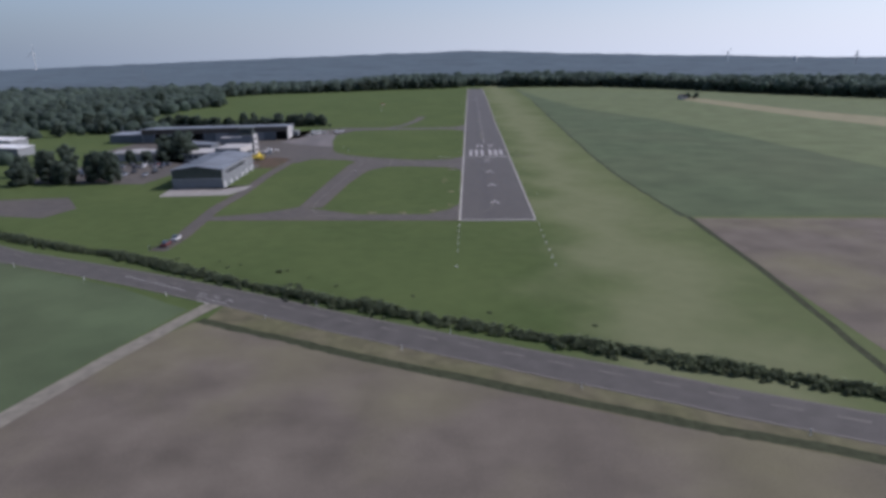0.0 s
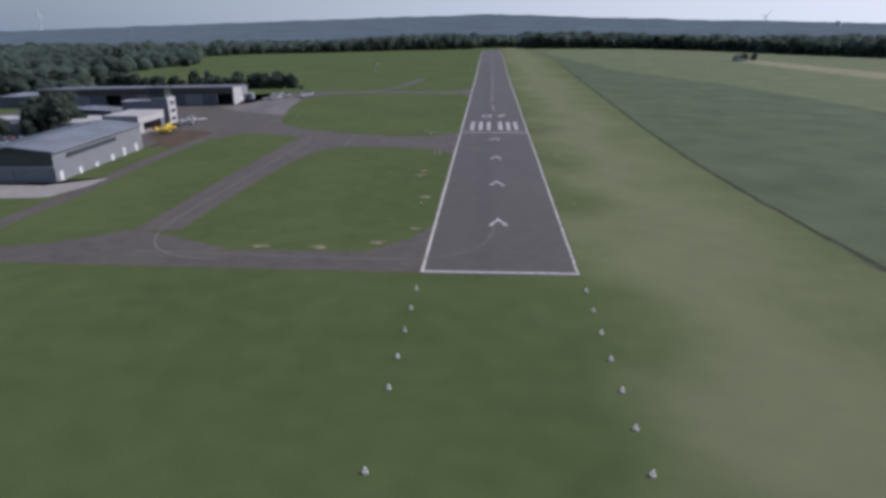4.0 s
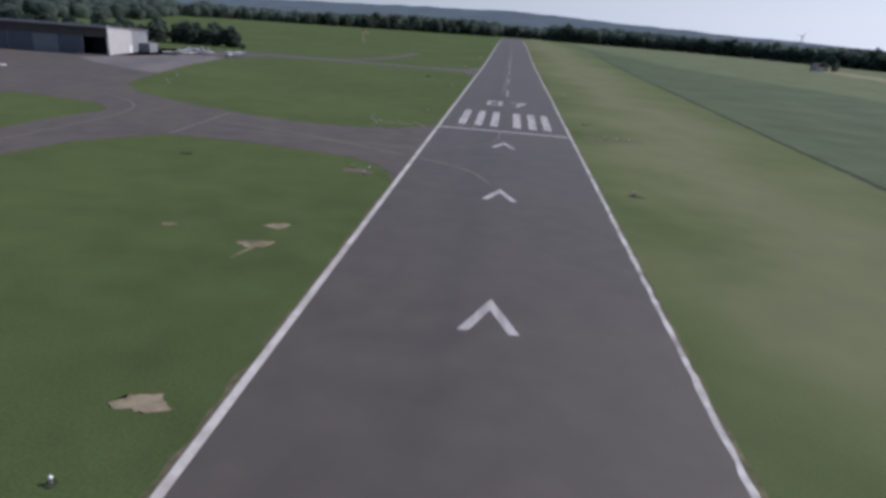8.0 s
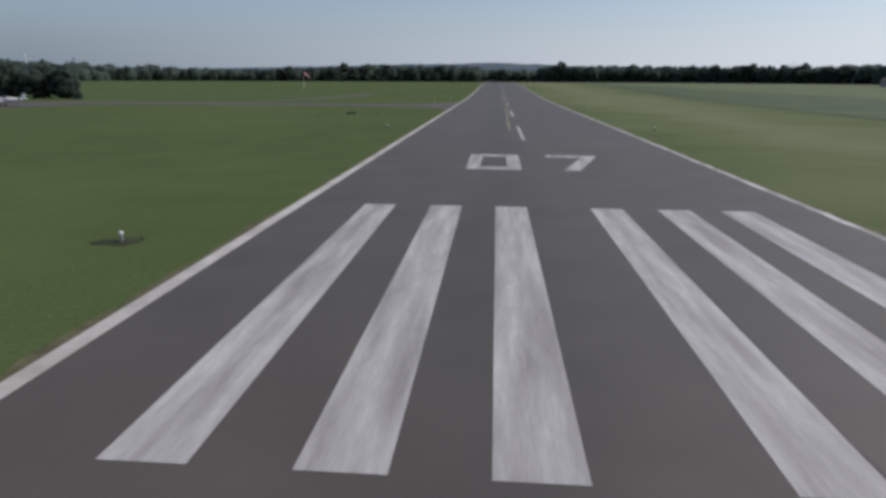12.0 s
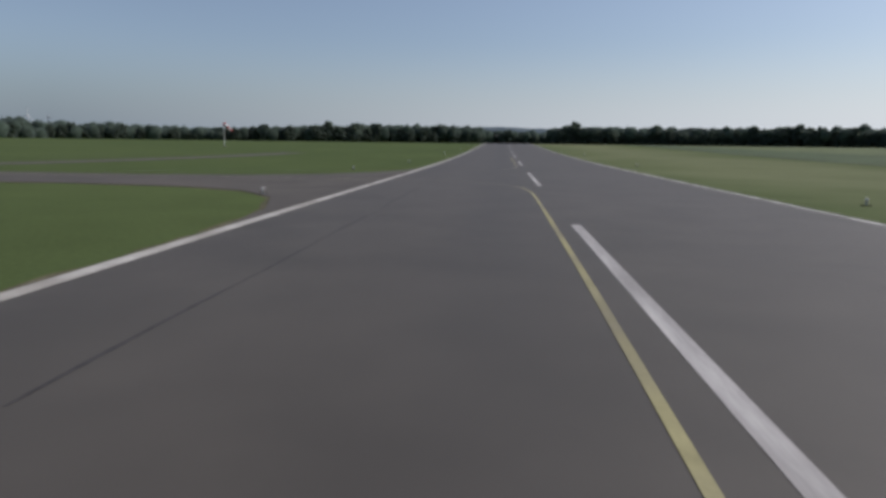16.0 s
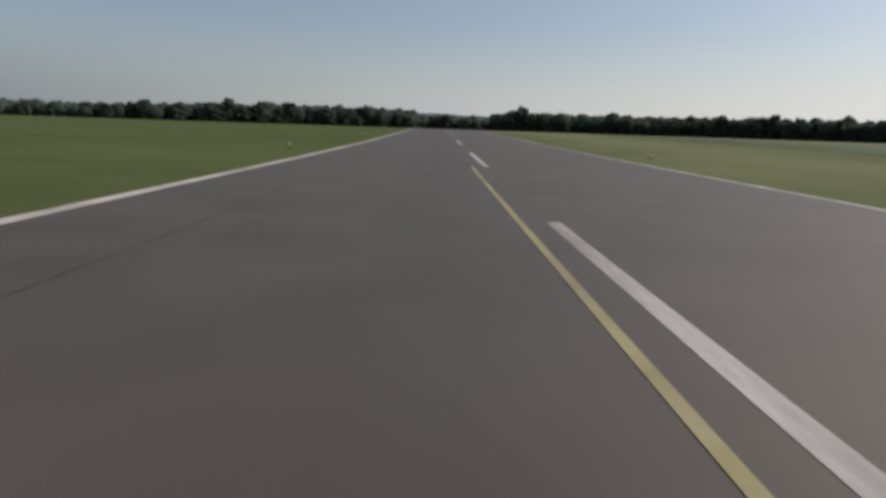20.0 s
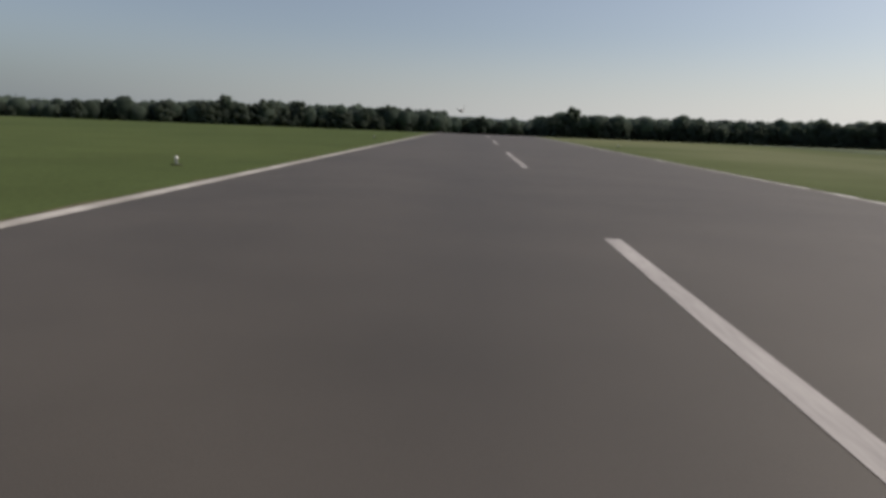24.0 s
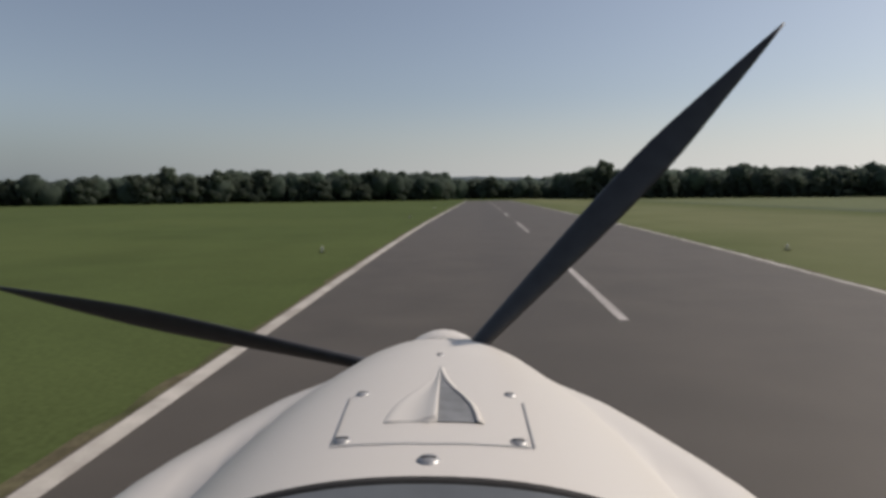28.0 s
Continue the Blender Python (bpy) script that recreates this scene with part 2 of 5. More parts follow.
see_through(M_LEAF, 0.7)
see_through(M_LEAF2, 0.6)
M_HEDGE = node_mat("hedge_leaves", (0.118, 0.142, 0.084), 0.9, 0.3, 0.5, 4.0, 0.0, spec=0.05)
see_through(M_HEDGE, 0.7)
# Bluish sheen over the leaves stands in for a thin haze.
for m in (M_LEAF, M_LEAF2, M_LEAF3, M_HEDGE):
    grazing_sheen(m, 0.16, (0.78, 0.88, 1.0))
M_BARK = node_mat("bark", (0.10, 0.08, 0.06), 0.95, 0.3, 3.0, 30.0, 0.3)
M_WALL_GREY = node_mat("grey_sheet_metal", (0.215, 0.225, 0.235), 0.6, 0.08, 0.4, 10.0, 0.05)
M_WALL_BLUE = node_mat("bluegrey_sheet_metal", (0.115, 0.13, 0.145), 0.6, 0.08, 0.4, 10.0, 0.05)
M_ROOF = node_mat("roof_sheet", (0.20, 0.22, 0.245), 0.6, 0.10, 0.15, 8.0, 0.05, tint=(0.155, 0.17, 0.19), big=0.1)
M_DARK = node_mat("bay_shade", (0.03, 0.03, 0.032), 0.9, 0.2, 1.0, 10.0, 0.0)
M_TOWER_SHADE = node_mat("shaded_plaster_grey", (0.185, 0.20, 0.22), 0.85, 0.08, 0.5, 10.0, 0.05)
M_PLASTER = node_mat("white_plaster", (0.42, 0.41, 0.395), 0.85, 0.06, 0.5, 10.0, 0.05)


# ================= building helpers =================
def ground_z(y):
    """The land lies flat, climbs gently past mid-runway, and levels out beyond a crest."""
    a, b, c, d, g = 150.0, 290.0, 385.0, 455.0, 0.016
    if y <= a:
        return 0.0
    if y <= b:
        return g * (y - a) ** 2 / (2 * (b - a))
    z = g * (b - a) / 2
    if y <= c:
        return z + g * (y - b)
    z += g * (c - b)
    if y <= d:
        return z + g * (y - c) - g * (y - c) ** 2 / (2 * (d - c))
    return z + g * (d - c) / 2


def mesh_ob(name, verts, faces, material, parent=None, smooth=False, label=""):
    me = bpy.data.meshes.new(name)
    me.from_pydata(verts, [], faces)
    me.update()
    if material:
        me.materials.append(material)
    if smooth:
        me.polygons.foreach_set("use_smooth", [True] * len(me.polygons))
    ob = new(name, me)
    if parent:
        ob.parent = parent
    if label:
        ob["label"] = label
    return ob


def part(name, bm, material, parent=None, label="", smooth=False):
    me = bpy.data.meshes.new(name)
    bm.to_mesh(me)
    bm.free()
    if material:
        me.materials.append(material)
    if smooth:
        me.polygons.foreach_set("use_smooth", [True] * len(me.polygons))
    ob = new(name, me)
    if parent:
        ob.parent = parent
    if label:
        ob["label"] = label
    return ob


def box_bm(x0, y0, z0, x1, y1, z1, bm=None, bevel=0.0):
    bm = bm or bmesh.new()
    r = bmesh.ops.create_cube(bm, size=1.0, matrix=Matrix.Translation(((x0 + x1) / 2, (y0 + y1) / 2, (z0 + z1) / 2)) @ Matrix.Diagonal((x1 - x0, y1 - y0, z1 - z0, 1)))
    if bevel:
        es = list({e for v in r["verts"] for e in v.link_edges})
        bmesh.ops.bevel(bm, geom=es, offset=bevel, segments=1, affect="EDGES")
    return bm


def box(name, x0, y0, z0, x1, y1, z1, material, parent=None, bevel=0.0, label=""):
    return part(name, box_bm(x0, y0, z0, x1, y1, z1, None, bevel), material, parent, label)


def empty(name, x=0, y=0, z=0, rz=0):
    e = new(name)
    e.matrix_world = pose(x, y, z, 0, 0, rz)
    return e


def flat(name, pts, z, material, parent=None, label=""):
    """A polygon laid on the level part of the land."""
    bm = bmesh.new()
    vs = [bm.verts.new((x, y, z)) for x, y in pts]
    fc = bm.faces.new(vs)
    if fc.normal.z < 0 or sum((pts[i][0] - pts[i - 1][0]) * (pts[i][1] + pts[i - 1][1]) for i in range(len(pts))) > 0:
        fc.normal_flip()
    bmesh.ops.triangulate(bm, faces=bm.faces[:])
    return part(name, bm, material, parent, label)


def band(name, pts, width, z, material, parent=None, label="", step=12.0, wob=0.0, seed=0):
    """A strip of even width along a line of points, laid on the land."""
    P = [Vector((x, y)) for x, y in pts]
    fine = [P[0]]
    for a, b in zip(P, P[1:]):
        n = max(1, int((b - a).length / step))
        fine += [a.lerp(b, (i + 1) / n) for i in range(n)]
    rnd = random.Random(seed)
    vs, fs = [], []
    for i, p in enumerate(fine):
        d = (fine[min(i + 1, len(fine) - 1)] - fine[max(i - 1, 0)]).normalized()
        n = Vector((-d.y, d.x)) * (width / 2)
        for s in (1, -1):
            w = p + n * s * (1 + rnd.uniform(-wob, wob))
            vs.append((w.x, w.y, ground_z(w.y) + z))
        if i:
            k = 2 * i
            fs.append((k - 2, k - 1, k + 1, k))
    return mesh_ob(name, vs, fs, material, parent, label=label)


def smooth_line(pts, n=8):
    """Catmull-Rom through the points."""
    P = [Vector(p) for p in pts]
    P = [P[0] * 2 - P[1]] + P + [P[-1] * 2 - P[-2]]
    out = []
    for i in range(1, len(P) - 2):
        for k in range(n):
            t = k / n
            a, b, c, d = P[i - 1:i + 3]
            out.append(0.5 * ((2 * b) + (c - a) * t + (2 * a - 5 * b + 4 * c - d) * t * t + (3 * b - a - 3 * c + d) * t ** 3))
    out.append(P[-2])
    return [tuple(p) for p in out]


# ================= ground =================
def build_ground():
    xs = sorted({*range(-4800, -400, 400), *range(-400, 401, 40), *range(800, 4801, 400)})
    ys = sorted({*range(-1600, -300, 130), *range(-300, 140, 40), *range(150, 470, 8), *range(470, 910, 40), *range(900, 4801, 300)})
    vs = [(x, y, ground_z(y)) for y in ys for x in xs]
    nx = len(xs)
    fs = [(j * nx + i, j * nx + i + 1, (j + 1) * nx + i + 1, (j + 1) * nx + i) for j in range(len(ys) - 1) for i in range(nx - 1)]
    g = mesh_ob("ground", vs, fs, M_GRASS)
    return tagged(g, "mown green airfield grass with dry patches", "grass", kind="structure")


build_ground()


def strip_y(name, x0, x1, y0, y1, z, material, label, category, step=4, kind="structure", parent=None):
    ys = [y0 + (y1 - y0) * i / max(1, int((y1 - y0) / step)) for i in range(max(1, int((y1 - y0) / step)) + 1)]
    vs, fs = [], []
    for i, y in enumerate(ys):
        vs += [(x0, y, ground_z(y) + z), (x1, y, ground_z(y) + z)]
        if i:
            k = 2 * i
            fs.append((k - 2, k - 1, k + 1, k))
    o = mesh_ob(name, vs, fs, material, parent)
    return tagged(o, label, category, kind=kind) if label else o


rf = random.Random(77)
west = [(float(np.interp(y, [-128, -68, 0, 71, 200, 400], [55.5, 52.5, 52, 54, 57, 60])) + .5 * math.sin(y * .05) + rf.uniform(-.35, .35), y) for y in range(-128, 701, 3)]


def crop_edge(y):
    """The eastern border of the dark crop swings towards the runway in the north."""
    return float(np.interp(y, [-128, 16, 102, 192, 294, 400, 560, 700], [176, 163, 155, 138, 98, 80, 66, 63]))


def crop_field():
    """One sheet with a ragged western border."""
    vs, fs = [], []
    for i, (x, y) in enumerate(west):
        vs += [(x, y, ground_z(y) + .016), (crop_edge(y) + .6 * math.sin(y * .11), y, ground_z(y) + .016)]
        if i:
            fs.append((2 * i - 2, 2 * i - 1, 2 * i + 1, 2 * i))
    tagged(mesh_ob("ground_crop_field", vs, fs, M_CROP), "dark green crop field", "field", kind="structure")


crop_field()


def light_field():
    """The paler crop beyond, up to the woods."""
    vs, fs = [], []
    for i, y in enumerate(range(-128, 701, 6)):
        vs += [(crop_edge(y) - 1.5, y, ground_z(y) + .011), (900, y, ground_z(y) + .011)]
        if i:
            fs.append((2 * i - 2, 2 * i - 1, 2 * i + 1, 2 * i))
    tagged(mesh_ob("ground_light_field", vs, fs, M_CROP2), "light green crop field", "field", kind="structure")


light_field()
tagged(flat("ground_bare_field", [(60, -230), (57, -130), (420, -134), (420, -330), (90, -330)], 0.02, M_SOIL), "bare brown field behind a dark edge", "field", kind="structure")


def stubble_field():
    """A pale strip lying slantwise before the woods."""
    vs, fs = [], []
    for i, y in enumerate(range(20, 421, 8)):
        lo = float(np.interp(y, [20, 194, 370, 395, 420], [292, 254, 219, 220, 231]))
        hi = float(np.interp(y, [20, 194, 267, 420], [400, 305, 276, 236]))
        vs += [(lo, y, ground_z(y) + .023), (hi, y, ground_z(y) + .023)]
        if i:
            fs.append((2 * i - 2, 2 * i - 1, 2 * i + 1, 2 * i))
    tagged(mesh_ob("ground_stubble_field", vs, fs, M_STRAW), "pale stubble strip before the woods", "field", kind="structure")


stubble_field()
tagged(flat("ground_ploughed_field", [(-60.5, -209.5), (-51, -213.5), (-29, -224), (12, -241.5), (42, -252), (60, -259), (60, -700), (-140, -700), (-75, -250), (-70, -227)], 0.02, M_SOIL), "bare brown ploughed field south of the road", "field", kind="structure")
tagged(flat("ground_verge", [(-58, -201.5), (-44, -208.5), (-33, -214), (-6, -226), (19, -237), (40, -246), (140, -284), (140, -294), (42, -252.5), (26, -246.5), (12, -241.5), (-29, -224), (-39, -219), (-51, -213.8), (-59, -210)], 0.024, M_VERGE), "dry brown verge between road and ditch", "verge", kind="structure")
tagged(flat("ground_green_field", [(-64.5, -203.5), (-69, -201), (-84, -191.5), (-100, -184), (-125, -173), (-145, -165), (-245, -116), (-430, -24), (-700, -24), (-700, -700), (-144, -700), (-78, -256), (-71, -226)], 0.02, M_CROP), "green crop field beside the farm track", "field", kind="structure")

# runway
RW = strip_y("runway", -11.80, 11.70, -132.0, 700, 0.045, M_ASPH, "dark grey asphalt runway with white markings", "runway")
ROAD_LINE = [(-417, -13), (-237, -107), (-138, -161.5), (-118, -171), (-96, -180), (-82, -186), (-66, -193.5), (-53, -199.5), (-42.5, -205), (-31, -210.7), (-4, -223), (21, -234), (42, -243), (140, -281), (400, -384)]
road = band("road", smooth_line(ROAD_LINE), 8.5, 0.05, M_ROAD)
tagged(road, "grey asphalt country road with dashed lines", "road", kind="structure")
trk = band("track", [(-60.5, -200.5), (-62, -204.5), (-68.5, -225), (-74, -246), (-105, -350), (-190, -640)], 3.6, 0.045, M_TRACK, wob=0.1)
tagged(trk, "pale gravel farm track leading off the road", "track", kind="structure")
TAX = []


def taxi(obj, label):
    TAX.append(tagged(obj, label, "taxiway", kind="structure"))


taxi(flat("taxiway_south", [(-12, -131.5), (-12, -108), (-15, -116), (-22, -123.2), (-44, -123), (-56, -117), (-66, -112), (-76, -120.5), (-92, -126), (-92, -130), (-60, -130.5)], 0.041, M_ASPH2), "grey asphalt taxiway to the runway's start")
taxi(flat("taxiway_parallel", [(-66, -113), (-58, -113), (-57, -70), (-55, -47), (-53, -37), (-47, -29), (-52, -8), (-64, -9), (-64, -16), (-65.5, -24), (-66, -60)], 0.043, M_ASPH2), "grey asphalt taxiway parallel to the runway")
taxi(flat("taxiway_link", [(-11.8, 2.2), (-13.2, -0.7), (-14.9, -3.1), (-17.4, -5.9), (-20.2, -7.2), (-26, -8.3), (-33, -8.5), (-40, -6.8), (-47, -4), (-62, 3), (-73, 11), (-80, 19), (-92, 12), (-92, -2), (-80, -4.5), (-70, -7), (-65, -11), (-63, -16), (-58, -22), (-52, -27.5), (-44, -28), (-36, -28), (-28, -29.3), (-23.5, -30.3), (-20.4, -31.1), (-17.1, -32.9), (-14.6, -35.4), (-12.9, -38.3), (-11.8, -41.8)], 0.047, M_ASPH2), "wide grey taxiway junction with yellow lines")
taxi(flat("apron", [(-80, 2), (-80, 19), (-84, 30), (-87, 44), (-93, 72), (-97, 104), (-90, 130), (-62, 137), (-62, 148), (-98, 150), (-116, 140), (-116, 92), (-130, 80), (-215, 68), (-215, 30), (-128, 36), (-128, -30), (-108, -30), (-104, -12), (-92, -14), (-88, -3)], 0.039, M_ASPH2), "weathered grey apron before the hangars")
tagged(flat("apron_concrete", [(-126, 70), (-112, 58), (-98, 50), (-87.5, 45), (-93.2, 72), (-97.2, 104), (-110, 118), (-116, 104), (-119, 84)], 0.0445, M_APRON), "pale worn concrete apron beside the grass", "apron", kind="structure")
taxi(flat("taxiway_exit", [(-11.7, 114), (-12.6, 121), (-14.4, 126.5), (-17.5, 130.5), (-22, 132.8), (-30, 134), (-60, 134.3), (-90, 134), (-90, 146), (-60, 146), (-32, 146), (-24, 147.6), (-18.5, 151), (-14.8, 156), (-12.7, 162), (-11.7, 170)], 0.042, M_ASPH2), "grey asphalt exit taxiway")
taxi(band("taxiway_north", smooth_line([(-75, 140), (-60, 160), (-52, 200), (-49, 235)]), 6, 0.037, M_ASPH2), "grey asphalt taxiway running north")
taxi(band("service_road", smooth_line([(-90.3, -163), (-90, -150), (-92, -132), (-94, -112), (-94, -88), (-96, -55), (-96.5, -25), (-95, 5), (-94, 26)]), 4.2, 0.049, M_ASPH2), "narrow grey service road beside the hangar")
tagged(flat("concrete_pad", [(-123.5, -93.5), (-110, -92.6), (-98, -91), (-95, -80), (-95, -72), (-106, -80.5), (-125.5, -79)], 0.053, M_CONC), "pale concrete pad before the hangar", "pad", kind="structure")
tagged(flat("bare_ground", [(-107.4, -30), (-99.6, -29), (-99, -12), (-98.2, -3), (-102, 1), (-108, 4), (-114, 2), (-117, -6), (-115.5, -15), (-109, -20), (-108, -26)], 0.0445, M_EARTH), "brown bare earth between hangar and apron", "soil", kind="structure")
tagged(flat("yard", [(-198, -66), (-142, -68), (-139, -25), (-150, -11), (-196, -10)], 0.035, M_ASPH2), "grey asphalt car park", "car park", kind="structure")

tagged(flat("access_yard", [(-190, -99), (-157, -94), (-143, -112), (-146, -126), (-178, -120)], 0.036, M_ASPH2), "grey asphalt turning place behind the hedge", "yard", kind="structure")

# ================= runway markings =================
def mark(name, pts, material=None, label="", z=0.0505):
    o = flat(name, pts, z, material or M_WHITE)
    o.parent = RW
    if label:
        o["label"] = label
    return o


def rect(x0, y0, x1, y1):
    return [(x0, y0), (x1, y0), (x1, y1), (x0, y1)]


strip_y("edge_line", -11.74, -11.26, -131.5, 698, 0.051, M_EDGE, "", "", parent=RW)
band("edge_line", [(11.5, -131.5), (11.5, 698)], 0.36, 0.051, M_EDGE2, RW, step=.9, wob=.42, seed=8)
mark("start_line", rect(-11.26, -131.5, 11.26, -130.7))
mark("threshold_line", rect(-11.26, -0.5, 11.26, 0.5))
for a, b in ((-8.5, -7.1), (-5.5, -4.1), (-2.6, -1.2), (1.6, 3.0), (4.5, 5.9), (7.2, 8.6)):
    mark("threshold_stripe", rect(a, 5.2, b, 25.4))
for tip in (-102.8, -71.7, -41.1, -10.7):
    mark("chevron", [(0.15, tip), (2.05, tip - 5.0), (1.35, tip - 5.0), (0.15, tip - 1.8), (-1.05, tip - 5.0), (-1.75, tip - 5.0)])
for k in range(16):
    y = 57.9 + 40.7 * k
    strip_y("centre_dash", -0.17, 0.17, y, y + 19.2, 0.0505, M_WHITE, "", "", parent=RW)
# figures
mark("figure", rect(-4.5, 37.6, -0.95, 38.9))
mark("figure", rect(-4.5, 44.6, -0.95, 45.9))
mark("figure", rect(-4.5, 38.9, -3.6, 44.6))
mark("figure", rect(-1.85, 38.9, -0.95, 44.6))
mark("figure", [(1.1, 45.9), (4.9, 45.9), (4.6, 44.6), (1.1, 44.6)])
mark("figure", [(3.6, 44.6), (4.6, 44.6), (2.7, 37.6), (1.7, 37.6)])


M_PALE = node_mat("pale_yellow_paint", (0.265, 0.25, 0.185), 0.8, 0.2, 1.2, 14.0, 0.1, tint=(0.20, 0.185, 0.14), big=0.3, grain=0.14)
M_FADED = node_mat("faded_line_paint", (0.19, 0.175, 0.15), 0.8, 0.25, 1.2, 14.0, 0.1, tint=(0.13, 0.12, 0.105), big=0.3, grain=0.14)


def yellow(pts, w=0.165, z=0.0535, paint=M_YELLOW):
    o = band("yellow_line", smooth_line(pts), w, z, paint, RW, step=3)
    return o


yellow([(-45, -19.5), (-32, -21), (-22.7, -22), (-13, -21.2), (-5.7, -17.4), (-2.1, -12.8), (-0.8, -7), (-0.6, -1)], paint=M_FADED)
yellow([(-45, -14.5), (-32.8, -17.8), (-23, -22.1), (-12.8, -27.4)], paint=M_PALE)
yellow([(-10.6, -28.4), (-6.7, -30.8), (-3.4, -34), (-1.2, -39)], paint=M_PALE)
yellow([(-1.06, 69), (-1.05, 84), (-0.94, 96), (-0.82, 109), (-0.8, 126), (-0.85, 132), (-1.05, 134.5), (-1.4, 137)])
yellow([(-1.4, 137), (-2.4, 139.5), (-4.4, 142), (-8, 143.5), (-20, 144), (-60, 143)], paint=M_PALE)
yellow([(-40, 150), (-20, 156.5), (-10, 160), (-5, 163), (-2.6, 166.2)], paint=M_FADED)
yellow([(-2.6, 166.2), (-1.6, 168.7), (-1.1, 170.8), (-0.87, 173), (-0.82, 178), (-0.8, 187)], paint=M_PALE)
yellow([(-0.8, 187), (-0.82, 198), (-0.85, 212), (-0.85, 220.5)])
yellow([(-46.7, -5.5), (-46.3, -15), (-45.9, -27)], 0.35, paint=M_FADED)
yellow([(-75, 4), (-66, -3), (-62.3, -8.4), (-60.6, -14), (-60, -20), (-60.5, -40), (-61, -70)], 0.2, paint=M_FADED)
yellow([(-61, -70), (-61.6, -98), (-61.2, -112), (-58, -121), (-52, -126), (-45, -127.3)], 0.2, paint=M_FADED)
yellow([(-60, -124), (-20, -126), (-10, -125), (-3.5, -120), (-1, -112), (-0.6, -104)], paint=M_FADED)


# ================= woods and trees =================
def ico(sub):
    bm = bmesh.new()
    bmesh.ops.create_icosphere(bm, subdivisions=sub, radius=1.0)
    v = np.array([x.co[:] for x in bm.verts])
    f = np.array([[x.index for x in p.verts] for p in bm.faces])
    bm.free()
    return v, f


ICO2 = ico(2)


def fast_mesh(name, v, f, material):
    """A mesh of triangles from arrays."""
    me = bpy.data.meshes.new(name)
    me.vertices.add(len(v))
    me.vertices.foreach_set("co", np.asarray(v, float).ravel())
    me.loops.add(f.size)
    me.loops.foreach_set("vertex_index", f.ravel().astype(int))
    me.polygons.add(len(f))
    me.polygons.foreach_set("loop_start", np.arange(0, f.size, 3))
    me.polygons.foreach_set("loop_total", np.full(len(f), 3))
    me.polygons.foreach_set("use_smooth", np.ones(len(f), bool))
    me.update(calc_edges=True)
    me.validate()
    me.materials.append(material)
    return me


def leaf_cards(rng, centres, normals, size):
    """Bent leaf sprays: two triangles each, turned about their place's outward way."""
    n = len(centres)
    a = rng.normal(size=(n, 3))
    u = np.cross(normals, a)
    u /= np.linalg.norm(u, axis=1, keepdims=True) + 1e-9
    w = np.cross(normals, u) + 0.5 * rng.normal(size=(n, 3)) * 0.6
    w /= np.linalg.norm(w, axis=1, keepdims=True) + 1e-9
    s = size * rng.uniform(0.6, 1.3, (n, 1))
    p = np.stack([centres - u * s, centres - w * s * 0.6 + normals * s * 0.25, centres + u * s, centres + w * s * 0.8 - normals * s * 0.2], 1)
    k = np.arange(n)[:, None] * 4
    f = np.concatenate([k + [0, 1, 2], k + [0, 2, 3]])
    return p.reshape(-1, 3), f


def crown_arrays(rng, height, radius, base, clumps, cards, card_size):
    """Rounded clumps over a full dome, each wrapped in small leaf sprays."""
    vs, fs, n0 = [], [], 0
    v, f = ICO2
    lop = rng.uniform(0, 6.28)
    for i in range(clumps):
        h = (i + rng.uniform(0, 1)) / clumps
        prof = math.sqrt(max(0.05, 1 - ((h - 0.36) / 0.68) ** 2))
        ang = i * 2.4 + rng.uniform(-0.8, 0.8)
        rr = radius * prof * rng.uniform(0.3, 0.84) * (1 + 0.2 * math.cos(ang - lop))
        r = radius * rng.uniform(0.26, 0.42) * (0.8 + 0.25 * prof)
        c = np.array([rr * math.cos(ang), rr * math.sin(ang), base + r * 0.5 + (height - base - r * 1.3) * h])
        d = v * r * 0.8 * (1 + 0.10 * rng.normal(size=(len(v), 1))) * np.array([1, 1, 0.85]) + c
        vs.append(d), fs.append(f + n0)
        n0 += len(d)
        nrm = rng.normal(size=(cards, 3))
        nrm[:, 2] += 0.25
        nrm /= np.linalg.norm(nrm, axis=1, keepdims=True)
        p, f2 = leaf_cards(rng, c + nrm * r * np.array([1, 1, 0.85]) * rng.uniform(0.85, 1.1, (cards, 1)), nrm, card_size)
        vs.append(p), fs.append(f2 + n0)
        n0 += len(p)
    return np.concatenate(vs), np.concatenate(fs)


def trunk_bm(rng, height, base, r):
    bm = bmesh.new()
    segs = [(Vector((0, 0, -0.3)), Vector((rng.normal() * 0.2, rng.normal() * 0.2, height * 0.75)), r, r * 0.3)]
    for i in range(5):
        a = rng.uniform(0, 6.28)
        z = base * 0.8 + (height - base) * rng.uniform(0.05, 0.5)
        L = height * rng.uniform(0.15, 0.28)
        segs.append((Vector((0, 0, z)), Vector((math.cos(a) * L, math.sin(a) * L, z + L * 0.8)), r * 0.4, r * 0.12))
    for a, b, r0, r1 in segs:
        q = (b - a).to_track_quat("Z", "Y").to_matrix().to_4x4()
        bmesh.ops.create_cone(bm, cap_ends=True, segments=7, radius1=r0, radius2=r1, depth=(b - a).length, matrix=Matrix.Translation((a + b) / 2) @ q)
    return bm


